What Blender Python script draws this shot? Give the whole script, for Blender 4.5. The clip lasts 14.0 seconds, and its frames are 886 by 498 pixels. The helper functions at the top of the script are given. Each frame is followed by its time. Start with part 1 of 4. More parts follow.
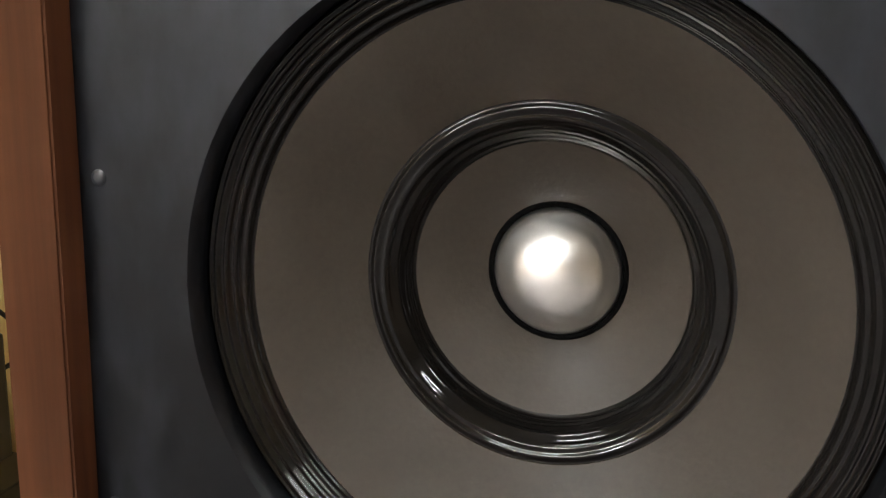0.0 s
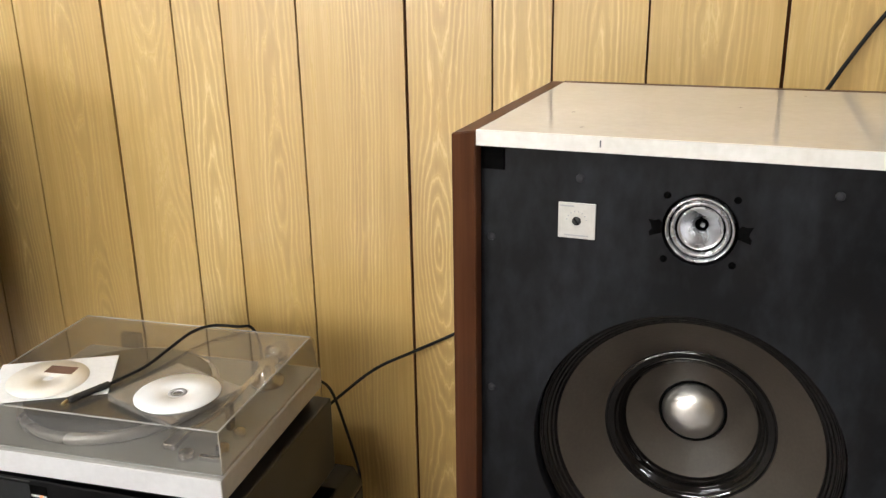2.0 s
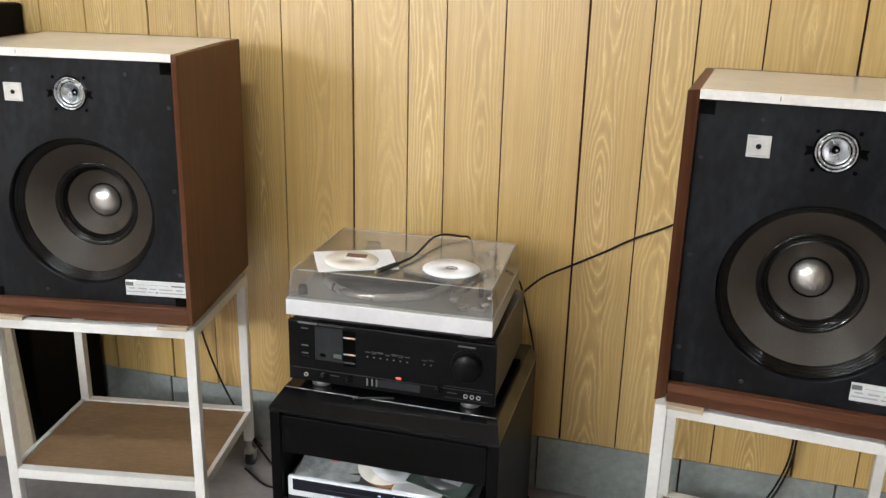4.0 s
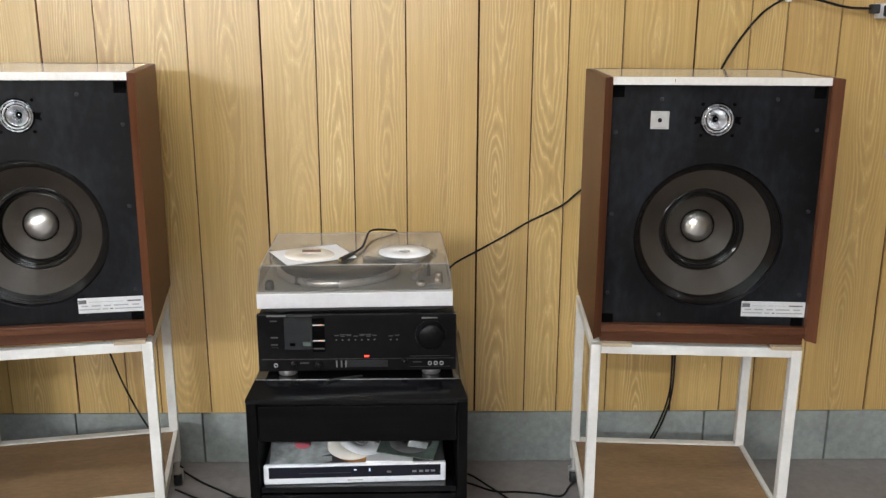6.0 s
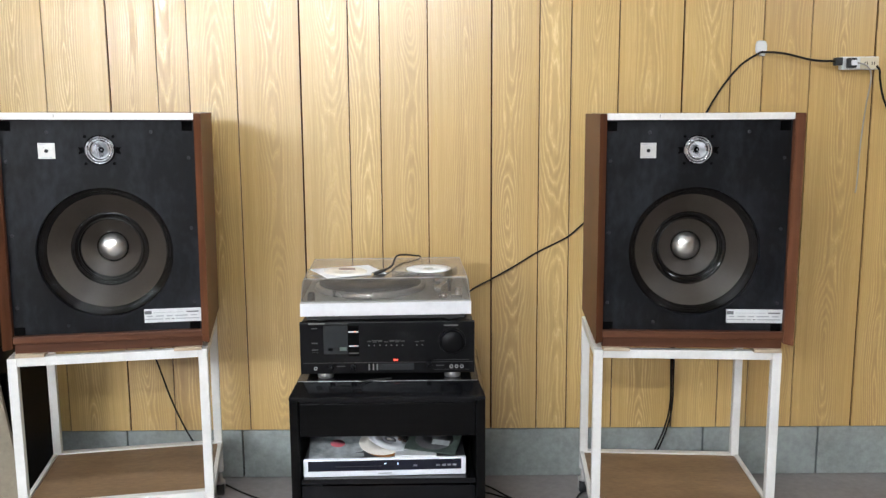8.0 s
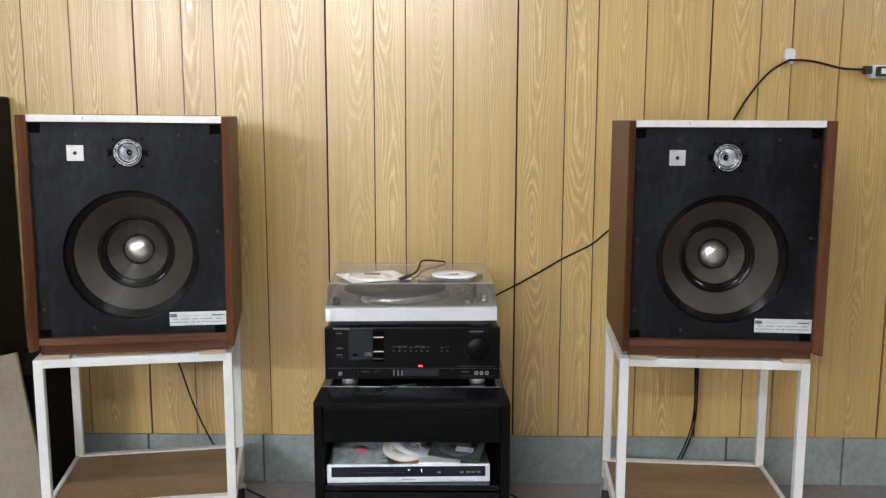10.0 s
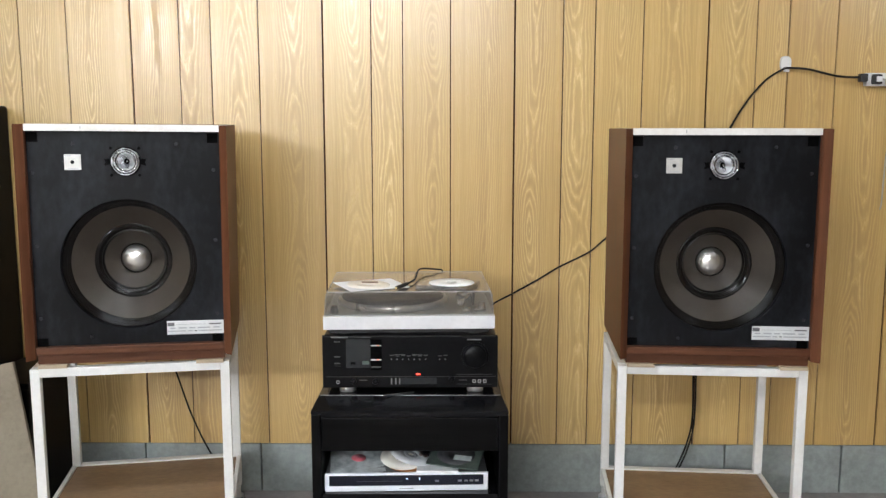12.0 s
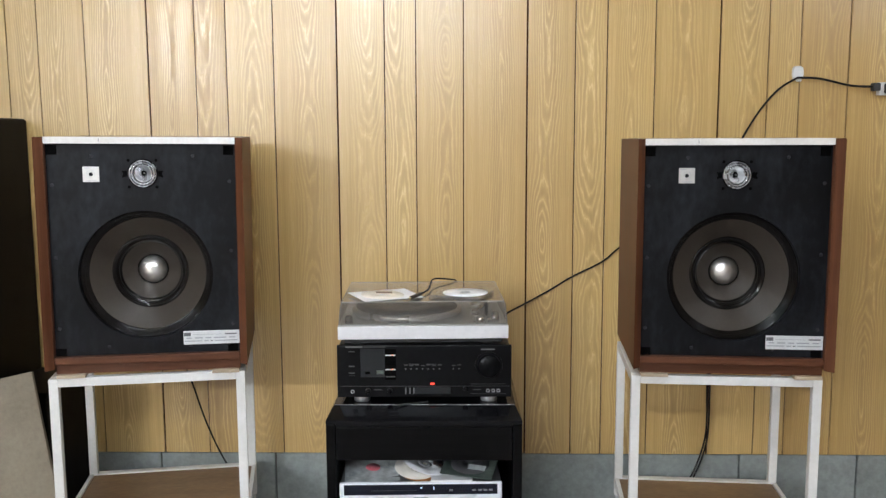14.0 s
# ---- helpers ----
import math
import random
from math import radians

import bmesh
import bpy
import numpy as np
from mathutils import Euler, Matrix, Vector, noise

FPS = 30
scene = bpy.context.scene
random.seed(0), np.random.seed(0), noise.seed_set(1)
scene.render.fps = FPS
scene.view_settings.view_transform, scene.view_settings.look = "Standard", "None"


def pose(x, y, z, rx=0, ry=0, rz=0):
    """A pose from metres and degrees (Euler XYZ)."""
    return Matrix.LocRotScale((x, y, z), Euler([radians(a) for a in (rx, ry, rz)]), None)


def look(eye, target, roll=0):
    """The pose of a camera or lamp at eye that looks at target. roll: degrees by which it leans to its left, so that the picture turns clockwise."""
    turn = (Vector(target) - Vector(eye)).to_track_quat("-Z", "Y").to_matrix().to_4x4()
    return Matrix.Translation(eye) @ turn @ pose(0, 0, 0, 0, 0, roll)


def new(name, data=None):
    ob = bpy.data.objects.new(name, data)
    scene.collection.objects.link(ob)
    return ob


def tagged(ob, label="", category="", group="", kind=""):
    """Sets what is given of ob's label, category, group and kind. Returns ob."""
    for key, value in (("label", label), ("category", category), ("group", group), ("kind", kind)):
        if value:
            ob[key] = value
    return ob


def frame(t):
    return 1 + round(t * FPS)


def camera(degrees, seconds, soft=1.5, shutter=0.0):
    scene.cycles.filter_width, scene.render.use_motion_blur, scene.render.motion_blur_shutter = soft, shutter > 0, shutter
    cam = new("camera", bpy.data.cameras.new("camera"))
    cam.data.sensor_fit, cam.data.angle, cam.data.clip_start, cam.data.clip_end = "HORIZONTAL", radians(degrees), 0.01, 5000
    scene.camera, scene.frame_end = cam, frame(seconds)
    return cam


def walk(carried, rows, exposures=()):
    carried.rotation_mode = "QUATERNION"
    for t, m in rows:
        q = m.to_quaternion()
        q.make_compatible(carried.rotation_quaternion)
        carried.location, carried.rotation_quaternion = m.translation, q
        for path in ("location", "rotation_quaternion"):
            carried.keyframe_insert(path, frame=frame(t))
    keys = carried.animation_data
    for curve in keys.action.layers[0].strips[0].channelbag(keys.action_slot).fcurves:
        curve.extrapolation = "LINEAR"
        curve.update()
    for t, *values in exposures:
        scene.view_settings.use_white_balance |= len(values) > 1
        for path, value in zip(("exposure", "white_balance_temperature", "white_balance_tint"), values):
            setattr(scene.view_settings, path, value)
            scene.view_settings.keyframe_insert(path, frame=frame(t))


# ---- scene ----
cam = camera(53.60, 14.0, soft=1.4)
PATH = [
    (0, (0.0149, 0.0710, 0.9598), (-0.4962, 1.9511, 0.5083), 2.02),
    (0.3, (-0.0171, 0.0376, 1.0688), (-0.4536, 1.9100, 0.5177), 1.64),
    (0.5, (-0.0273, 0.0039, 1.1468), (-0.4849, 1.8586, 0.5546), 1.16),
    (0.6, (-0.0384, -0.0188, 1.1839), (-0.4909, 1.8346, 0.5836), 0.94),
    (1, (-0.0789, -0.1164, 1.2898), (-0.4750, 1.7364, 0.6491), 1.30),
    (1.5, (-0.0666, -0.2550, 1.3315), (-0.4208, 1.5964, 0.6630), 0.81),
    (2, (-0.0491, -0.4404, 1.3666), (-0.6213, 1.3685, 0.7339), -1.01),
    (2.5, (-0.1656, -0.6470, 1.3851), (-0.7960, 1.1494, 0.7723), -1.84),
    (3, (-0.2847, -0.8483, 1.3750), (-0.8921, 0.9581, 0.7685), 0.02),
    (3.2, (-0.2646, -0.9085, 1.3823), (-0.8862, 0.8886, 0.7625), 0.76),
    (5.3, (-0.5413, -1.4623, 1.3867), (-0.7009, 0.4515, 0.8281), 0.61),
    (5.5, (-0.6025, -1.4759, 1.3805), (-0.7069, 0.4456, 0.8356), 0.11),
    (6, (-0.6909, -1.4827, 1.2997), (-0.6585, 0.4551, 0.8059), 0.15),
    (6.5, (-0.6742, -1.5197, 1.1742), (-0.6569, 0.4389, 0.7699), -0.15),
    (7, (-0.7031, -1.6634, 1.2053), (-0.7056, 0.3054, 0.8532), -0.29),
    (7.5, (-0.7047, -1.7817, 1.1984), (-0.7106, 0.1916, 0.8729), -0.52),
    (8, (-0.7117, -1.8044, 1.1968), (-0.7092, 0.1720, 0.8906), -0.36),
    (8.5, (-0.7281, -1.7998, 1.1946), (-0.7386, 0.1779, 0.8967), -0.02),
    (11, (-0.7512, -1.7945, 1.1956), (-0.7776, 0.1850, 0.9107), 0.08),
    (11.5, (-0.7493, -1.7981, 1.1931), (-0.7699, 0.1827, 0.9173), 0.08),
    (12, (-0.7494, -1.7961, 1.1959), (-0.7682, 0.1849, 0.9210), -0.00),
    (12.5, (-0.7485, -1.7997, 1.1959), (-0.7759, 0.1815, 0.9236), -0.02),
    (13, (-0.7492, -1.8051, 1.1973), (-0.7840, 0.1769, 0.9316), 0.07),
    (13.5, (-0.7530, -1.8117, 1.1973), (-0.7939, 0.1715, 0.9423), -0.01),
    (14, (-0.7528, -1.8108, 1.1999), (-0.7995, 0.1725, 0.9464), -0.24),
]
EXPOSURES = ((0, 0.79, 6650, 10), (0.5, 0.63, 6150, 10), (1, 0.48, 6400, 10), (1.5, 0.40, 7100, 10), (2, 0.34, 6700, 10), (2.5, 0.20, 6550, 10), (3, 0.22, 6450, 10), (5.5, 0.09, 6350, 10), (6.5, 0.03, 6300, 10), (7, -0.10, 6250, 10), (7.5, 0.03, 6250, 10), (8, 0.31, 6050, 10), (8.5, 0.04, 6100, 10), (11, 0.02, 6100, 10), (11.5, 0.34, 6000, 10), (12, 0.17, 6200, 10), (12.5, -0.10, 6250, 10), (13, -0.05, 6150, 10), (13.5, -0.02, 6100, 10), (14, 0.00, 6100, 10))
walk(cam, [(t, look(eye, target, roll)) for t, eye, target, roll in PATH], EXPOSURES)

# ---- light ----
world = bpy.data.worlds.new("world")
scene.world = world
world.use_nodes = True
world.node_tree.nodes["Background"].inputs[0].default_value = (0.8, 0.85, 1.0, 1)
world.node_tree.nodes["Background"].inputs[1].default_value = 0.02
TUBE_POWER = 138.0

# ---- materials ----


def mat(name, base=(0.5, 0.5, 0.5), rough=0.5, metal=0.0, coat=0.0, spec=0.5):
    m = bpy.data.materials.new(name)
    m.use_nodes = True
    b = m.node_tree.nodes["Principled BSDF"]
    b.inputs["Base Color"].default_value = (*base, 1)
    b.inputs["Roughness"].default_value = rough
    b.inputs["Metallic"].default_value = metal
    b.inputs["Coat Weight"].default_value = coat
    b.inputs["Specular IOR Level"].default_value = spec
    return m


class Net:
    """Short-hand for building a node tree."""

    def __init__(self, m):
        self.t = m.node_tree
        self.b = m.node_tree.nodes["Principled BSDF"]

    def n(self, kind, **props):
        nd = self.t.nodes.new(kind)
        for k, v in props.items():
            setattr(nd, k, v)
        return nd

    def put(self, sock, v):
        if isinstance(v, bpy.types.NodeSocket):
            self.t.links.new(v, sock)
        else:
            sock.default_value = v

    def math(self, op, a, b=0.0, c=0.0):
        nd = self.n("ShaderNodeMath", operation=op)
        for s, v in zip(nd.inputs, (a, b, c)):
            self.put(s, v)
        return nd.outputs[0]

    def coords(self, kind="Object", scale=(1, 1, 1), shift=None):
        tc = self.n("ShaderNodeTexCoord")
        mp = self.n("ShaderNodeMapping")
        self.put(mp.inputs[0], tc.outputs[kind])
        mp.inputs["Scale"].default_value = scale
        if shift is not None:
            self.put(mp.inputs["Location"], shift)
        return mp.outputs[0]

    def noise(self, vec, scale=5.0, detail=4.0, rough=0.55, dist=0.0):
        nd = self.n("ShaderNodeTexNoise")
        self.put(nd.inputs["Vector"], vec)
        nd.inputs["Scale"].default_value = scale
        nd.inputs["Detail"].default_value = detail
        nd.inputs["Roughness"].default_value = rough
        nd.inputs["Distortion"].default_value = dist
        return nd.outputs["Fac"]

    def ramp(self, fac, stops):
        nd = self.n("ShaderNodeValToRGB")
        self.put(nd.inputs[0], fac)
        e = nd.color_ramp.elements
        while len(e) < len(stops):
            e.new(0.5)
        for el, (p, c) in zip(e, stops):
            el.position = p
            el.color = (*c, 1)
        return nd.outputs[0]

    def mix(self, fac, a, b, blend="MIX"):
        nd = self.n("ShaderNodeMix", data_type="RGBA", blend_type=blend)
        self.put(nd.inputs[0], fac)
        for s, v in ((nd.inputs[6], a), (nd.inputs[7], b)):
            self.put(s, v if isinstance(v, bpy.types.NodeSocket) else (*v, 1))
        return nd.outputs[2]

    def bump(self, h, strength=0.2, dist=0.002):
        nd = self.n("ShaderNodeBump")
        nd.inputs["Strength"].default_value = strength
        nd.inputs["Distance"].default_value = dist
        self.put(nd.inputs["Height"], h)
        self.t.links.new(nd.outputs[0], self.b.inputs["Normal"])

    def colour(self, v):
        self.put(self.b.inputs["Base Color"], v)

    def rough(self, v):
        self.put(self.b.inputs["Roughness"], v)


def mottled(name, a, b, scale, rough=0.5, metal=0.0, bump=0.0, stretch=(1, 1, 1), rough_var=0.1, coat=0.0, spec=0.5, lo=0.3, hi=0.7, fine=8.0):
    """A surface with variation at two scales, in colour and gloss."""
    m = mat(name, a, rough, metal, coat, spec)
    k = Net(m)
    v = k.coords("Object", stretch)
    big = k.noise(v, scale, 5)
    small = k.noise(v, scale * fine, 3)
    f = k.math("ADD", k.math("MULTIPLY", big, 0.65), k.math("MULTIPLY", small, 0.35))
    k.colour(k.ramp(f, ((lo, a), (hi, b))))
    k.rough(k.math("ADD", rough - rough_var / 2, k.math("MULTIPLY", big, rough_var)))
    if bump:
        k.bump(small, bump, 0.001)
    return m


def panel_wood():
    """Printed, varnished panelling with cathedral grain, different on each board."""
    m = mat("panel_wood", (0.55, 0.36, 0.15), 0.4, coat=0.85, spec=0.5)
    m.node_tree.nodes["Principled BSDF"].inputs["Coat IOR"].default_value = 1.74
    k = Net(m)
    info = k.n("ShaderNodeObjectInfo")
    rnd = info.outputs["Random"]
    tc = k.n("ShaderNodeTexCoord")
    sep = k.n("ShaderNodeSeparateXYZ")
    k.put(sep.inputs[0], tc.outputs["Object"])
    x, z = sep.outputs[0], sep.outputs[2]

    def stretched(fx, fz, seed, detail=2, rough=0.5):
        c = k.n("ShaderNodeCombineXYZ")
        k.put(c.inputs[0], k.math("MULTIPLY", x, fx))
        k.put(c.inputs[1], k.math("MULTIPLY", rnd, seed))
        k.put(c.inputs[2], k.math("MULTIPLY", z, fz))
        return k.noise(c.outputs[0], 1.0, detail, rough)

    r2 = k.math("FRACT", k.math("MULTIPLY", rnd, 17.3))
    r3 = k.math("FRACT", k.math("MULTIPLY", rnd, 91.7))
    # a flat cut through a wandering trunk: rings open into arches and long loops
    drift = k.math("MULTIPLY", k.math("SUBTRACT", stretched(0.5, 1.9, 77.0, 1), 0.5), 0.060)
    cx = k.math("ADD", k.math("ADD", x, k.math("MULTIPLY", k.math("SUBTRACT", r2, 0.5), 0.045)), drift)
    ax = k.math("ABSOLUTE", cx)
    depth = k.math("MULTIPLY", k.math("SUBTRACT", stretched(0.6, 1.15, 57.0, 2, 0.4), 0.47), 0.50)
    ragged = k.math("MULTIPLY", k.math("SUBTRACT", stretched(48.0, 8.0, 23.0, 3, 0.6), 0.5), 0.024)
    wide = k.math("MULTIPLY", cx, 1.9)
    ring = k.math("SQRT", k.math("ADD", k.math("MULTIPLY", wide, wide), k.math("MULTIPLY", depth, depth)))
    ring = k.math("ADD", ring, ragged)
    saw = k.math("FRACT", k.math("MULTIPLY", ring, 76.0))
    line = k.math("POWER", k.math("ABSOLUTE", k.math("SUBTRACT", k.math("MULTIPLY", saw, 2.0), 1.0)), 2.0)
    heart = k.n("ShaderNodeMapRange", interpolation_type="SMOOTHSTEP")
    k.put(heart.inputs[0], ax)
    for sock, v in zip(heart.inputs[1:5], (0.018, 0.072, 1.0, 0.15)):
        sock.default_value = v
    patch = stretched(9.0, 2.6, 13.0, 2)
    loops = k.math("MULTIPLY", k.math("SUBTRACT", line, 0.33), k.math("MULTIPLY", heart.outputs[0], k.math("ADD", k.math("MULTIPLY", patch, 0.9), k.math("MULTIPLY", r2, 0.35))))
    streak = stretched(70.0, 1.1, 41.0, 3)
    fibre = stretched(300.0, 8.0, 31.0, 2)
    f = k.math("ADD", 0.42, k.math("MULTIPLY", loops, -0.72))
    f = k.math("ADD", f, k.math("MULTIPLY", k.math("SUBTRACT", streak, 0.5), 0.50))
    f = k.math("ADD", f, k.math("MULTIPLY", k.math("SUBTRACT", fibre, 0.5), 0.25))
    col = k.ramp(f, ((0.06, (0.84, 0.655, 0.325)), (0.42, (0.585, 0.386, 0.126)), (0.88, (0.40, 0.232, 0.066))))
    tone = k.ramp(r3, ((0.0, (0.90, 0.86, 0.80)), (1.0, (1.05, 1.06, 1.08))))
    col = k.mix(1.0, col, tone, "MULTIPLY")
    k.colour(col)
    k.rough(k.math("ADD", 0.26, k.math("MULTIPLY", f, 0.3)))
    k.put(k.b.inputs["Coat Roughness"], k.math("ADD", 0.11, k.math("MULTIPLY", f, 0.50)))
    k.bump(k.math("ADD", loops, k.math("MULTIPLY", fibre, 0.5)), 0.12, 0.0005)
    return m


def veneer(name, a, b, rough=0.46, along=2):
    """Dark reddish veneer with fine pores running along one axis."""
    m = mat(name, a, rough, spec=0.25)
    k = Net(m)
    s = [70.0, 70.0, 70.0]
    s[along] = 2.5
    v = k.coords("Object", tuple(s))
    g = k.noise(v, 1.0, 5, 0.65)
    w = k.noise(k.coords("Object"), 3.0, 2)
    f = k.math("ADD", k.math("MULTIPLY", g, 0.75), k.math("MULTIPLY", w, 0.3))
    k.colour(k.ramp(f, ((0.3, a), (0.75, b))))
    k.rough(k.math("ADD", rough - 0.06, k.math("MULTIPLY", g, 0.15)))
    k.bump(g, 0.15, 0.0006)
    return m


def glow(name, col, strength):
    m = mat(name, col)
    b = m.node_tree.nodes["Principled BSDF"]
    b.inputs["Emission Color"].default_value = (*col, 1)
    b.inputs["Emission Strength"].default_value = strength
    return m


M_PANEL = panel_wood()
M_GROOVE = mat("groove_dark", (0.055, 0.019, 0.007), 0.8, spec=0.1)
M_CONCRETE = mottled("block_concrete", (0.20, 0.22, 0.208), (0.37, 0.40, 0.385), 7.0, 0.9, bump=0.5, rough_var=0.05)
M_FLOOR = mottled("floor_concrete", (0.19, 0.175, 0.175), (0.33, 0.305, 0.30), 3.0, 0.75, bump=0.3, fine=14)
M_PLASTER = mottled("painted_plaster", (0.60, 0.59, 0.55), (0.68, 0.67, 0.63), 2.0, 0.8)
# for the unseen walls, dark so that they bounce little light
M_DIM = mottled("unseen_wall_brown", (0.20, 0.15, 0.10), (0.28, 0.22, 0.15), 2.0, 0.7)
M_VENEER = veneer("walnut_veneer", (0.055, 0.0180, 0.0075), (0.155, 0.057, 0.0245))
M_VENEER_X = veneer("walnut_veneer_rail", (0.046, 0.015, 0.0065), (0.130, 0.048, 0.021), along=0)
M_WHITE_TOP = mottled("white_laminate", (0.72, 0.69, 0.63), (0.83, 0.81, 0.77), 5.0, 0.07, rough_var=0.08, fine=20)
M_WHITE_EDGE = mottled("white_edging", (0.72, 0.69, 0.63), (0.88, 0.86, 0.82), 14.0, 0.45)
M_BAFFLE = mottled("black_baffle_paint", (0.0032, 0.0034, 0.0042), (0.0190, 0.0208, 0.0260), 7.0, 0.42, rough_var=0.35, bump=0.15, fine=9, spec=0.17, lo=0.44, hi=0.72, stretch=(1, 1, 0.5))
M_BLACK = mat("black_recess", (0.0015, 0.0015, 0.0015), 0.8, spec=0.03)
M_GASKET = mottled("glossy_black_doping", (0.0028, 0.0023, 0.002), (0.0055, 0.0048, 0.0042), 60.0, 0.07, rough_var=0.05, spec=0.28)
M_CONE = mottled("paper_cone", (0.028, 0.0215, 0.016), (0.046, 0.037, 0.029), 9.0, 0.5, rough_var=0.1, bump=0.25, fine=30, spec=0.3)
M_CAP = mottled("aluminium_cap", (0.84, 0.83, 0.80), (0.94, 0.93, 0.90), 20.0, 0.30, 1.0, rough_var=0.1)
M_ALU = mottled("cast_aluminium", (0.55, 0.56, 0.57), (0.72, 0.72, 0.73), 30.0, 0.2, 1.0)
M_HORN = mottled("horn_aluminium", (0.46, 0.47, 0.49), (0.62, 0.63, 0.65), 40.0, 0.27, 0.95, fine=5)
# silver greyed down: the plinth sides' dimmer reflections are in the colour
M_SILVER_DIM = mottled("dimmed_silver_plinth", (0.34, 0.33, 0.31), (0.44, 0.43, 0.405), 12.0, 0.4, 0.2)
M_PLATE = mottled("satin_plate", (0.55, 0.54, 0.51), (0.66, 0.65, 0.62), 30.0, 0.42, 0.7, bump=0.1)
M_SCREW = mat("screw_steel", (0.018, 0.019, 0.022), 0.45, 0.0, spec=0.3)
M_LABEL = mottled("label_white", (0.66, 0.67, 0.67), (0.78, 0.79, 0.79), 20.0, 0.35, 0.2)
M_INK = mat("label_ink", (0.13, 0.13, 0.14), 0.5)
M_INK_GREY = mat("label_ink_faint", (0.40, 0.41, 0.43), 0.5)
M_STAND = mottled("white_enamel", (0.70, 0.69, 0.65), (0.84, 0.83, 0.80), 9.0, 0.42, bump=0.2, fine=10)
M_SHELF = mottled("shelf_plywood", (0.15, 0.088, 0.043), (0.31, 0.195, 0.105), 4.0, 0.5, bump=0.2, stretch=(1, 2.5, 2.5), fine=12)
M_SHIM = veneer("pine_shim", (0.40, 0.31, 0.21), (0.56, 0.46, 0.34), 0.6, along=0)
M_RUBBER = mottled("black_rubber", (0.012, 0.012, 0.012), (0.03, 0.03, 0.03), 20.0, 0.6)
M_STEEL = mottled("zinc_steel", (0.52, 0.52, 0.52), (0.62, 0.62, 0.62), 40.0, 0.35, 0.8)
M_RACK = mottled("black_lacquer", (0.003, 0.003, 0.0035), (0.006, 0.006, 0.007), 6.0, 0.10, rough_var=0.1, spec=0.28)
M_RACK_FRONT = mottled("black_ash", (0.0012, 0.0012, 0.0012), (0.005, 0.0047, 0.0047), 3.0, 0.38, stretch=(1, 8, 25), bump=0.3, spec=0.08)
M_AMP = mottled("black_anodised", (0.002, 0.002, 0.0024), (0.0045, 0.0045, 0.005), 12.0, 0.34, spec=0.12)
M_AMP_TOP = mottled("black_powder_coat", (0.008, 0.0075, 0.007), (0.016, 0.015, 0.014), 60.0, 0.42, bump=0.2, spec=0.4)
M_AMP_GLASS = mat("display_window", (0.012, 0.014, 0.015), 0.10)
M_MARK = mat("panel_marking", (0.15, 0.15, 0.145), 0.5)
M_CAPTION = mat("panel_caption", (0.05, 0.05, 0.048), 0.5)
M_LINE = mat("panel_line", (0.016, 0.016, 0.016), 0.4)
M_SILVER = mottled("silver_paint", (0.74, 0.74, 0.75), (0.84, 0.84, 0.85), 12.0, 0.4, 0.35)
M_DVD = mottled("dull_grey_steel", (0.075, 0.075, 0.08), (0.12, 0.12, 0.125), 10.0, 0.4, 0.3)
M_DECK = mottled("turntable_deck", (0.27, 0.275, 0.265), (0.35, 0.355, 0.345), 10.0, 0.4, 0.0)
M_PLATTER = mottled("platter_alloy", (0.52, 0.53, 0.55), (0.66, 0.67, 0.69), 8.0, 0.28, 0.7)
M_MAT = mottled("rubber_platter_mat", (0.022, 0.023, 0.025), (0.045, 0.046, 0.048), 30.0, 0.45)
M_CABLE = mottled("black_cable", (0.006, 0.006, 0.006), (0.013, 0.0125, 0.012), 40.0, 0.6, spec=0.2)
M_CABLE_GREY = mottled("grey_cable", (0.35, 0.33, 0.29), (0.45, 0.43, 0.38), 40.0, 0.5)
M_PLASTIC = mottled("white_plastic", (0.74, 0.75, 0.75), (0.83, 0.84, 0.84), 20.0, 0.35)
M_IVORY = mottled("ivory_plastic", (0.62, 0.55, 0.38), (0.70, 0.63, 0.46), 20.0, 0.4)
M_PAPER = mottled("white_paper", (0.74, 0.75, 0.76), (0.84, 0.85, 0.86), 15.0, 0.7, spec=0.3)
M_DISC = mottled("printed_disc", (0.86, 0.88, 0.90), (0.92, 0.94, 0.96), 10.0, 0.6, spec=0.3)
M_CREAM = mottled("cream_disc_print", (0.80, 0.76, 0.67), (0.88, 0.85, 0.79), 14.0, 0.35)
M_FROST = mottled("frosted_sleeve", (0.34, 0.37, 0.375), (0.66, 0.70, 0.70), 14.0, 0.25, fine=4, lo=0.38, hi=0.62)
M_BRIGHT = mottled("bright_silver_bevel", (0.84, 0.87, 0.92), (0.92, 0.94, 0.98), 12.0, 0.3, 0.1)
M_NAVY = mottled("navy_window", (0.004, 0.005, 0.012), (0.008, 0.010, 0.022), 8.0, 0.12)
M_PRINT = mottled("brown_print", (0.10, 0.05, 0.04), (0.22, 0.12, 0.09), 60.0, 0.4)
M_PINK = mottled("pink_print", (0.62, 0.10, 0.14), (0.72, 0.22, 0.26), 60.0, 0.4)
M_GREEN = mottled("dark_green_print", (0.04, 0.06, 0.05), (0.12, 0.15, 0.13), 25.0, 0.3)
M_ORANGE = mat("amber_disc", (0.35, 0.16, 0.05), 0.25)
M_BRASS = mat("gilt_brass", (0.75, 0.60, 0.30), 0.3, 1.0)
M_CABINET = mottled("black_brown_cabinet", (0.003, 0.0022, 0.002), (0.008, 0.006, 0.005), 3.0, 0.45, stretch=(10, 10, 1), bump=0.2, spec=0.06)
M_BOARD = mottled("fibreboard", (0.20, 0.165, 0.115), (0.31, 0.265, 0.195), 4.0, 0.8, bump=0.3, fine=20)
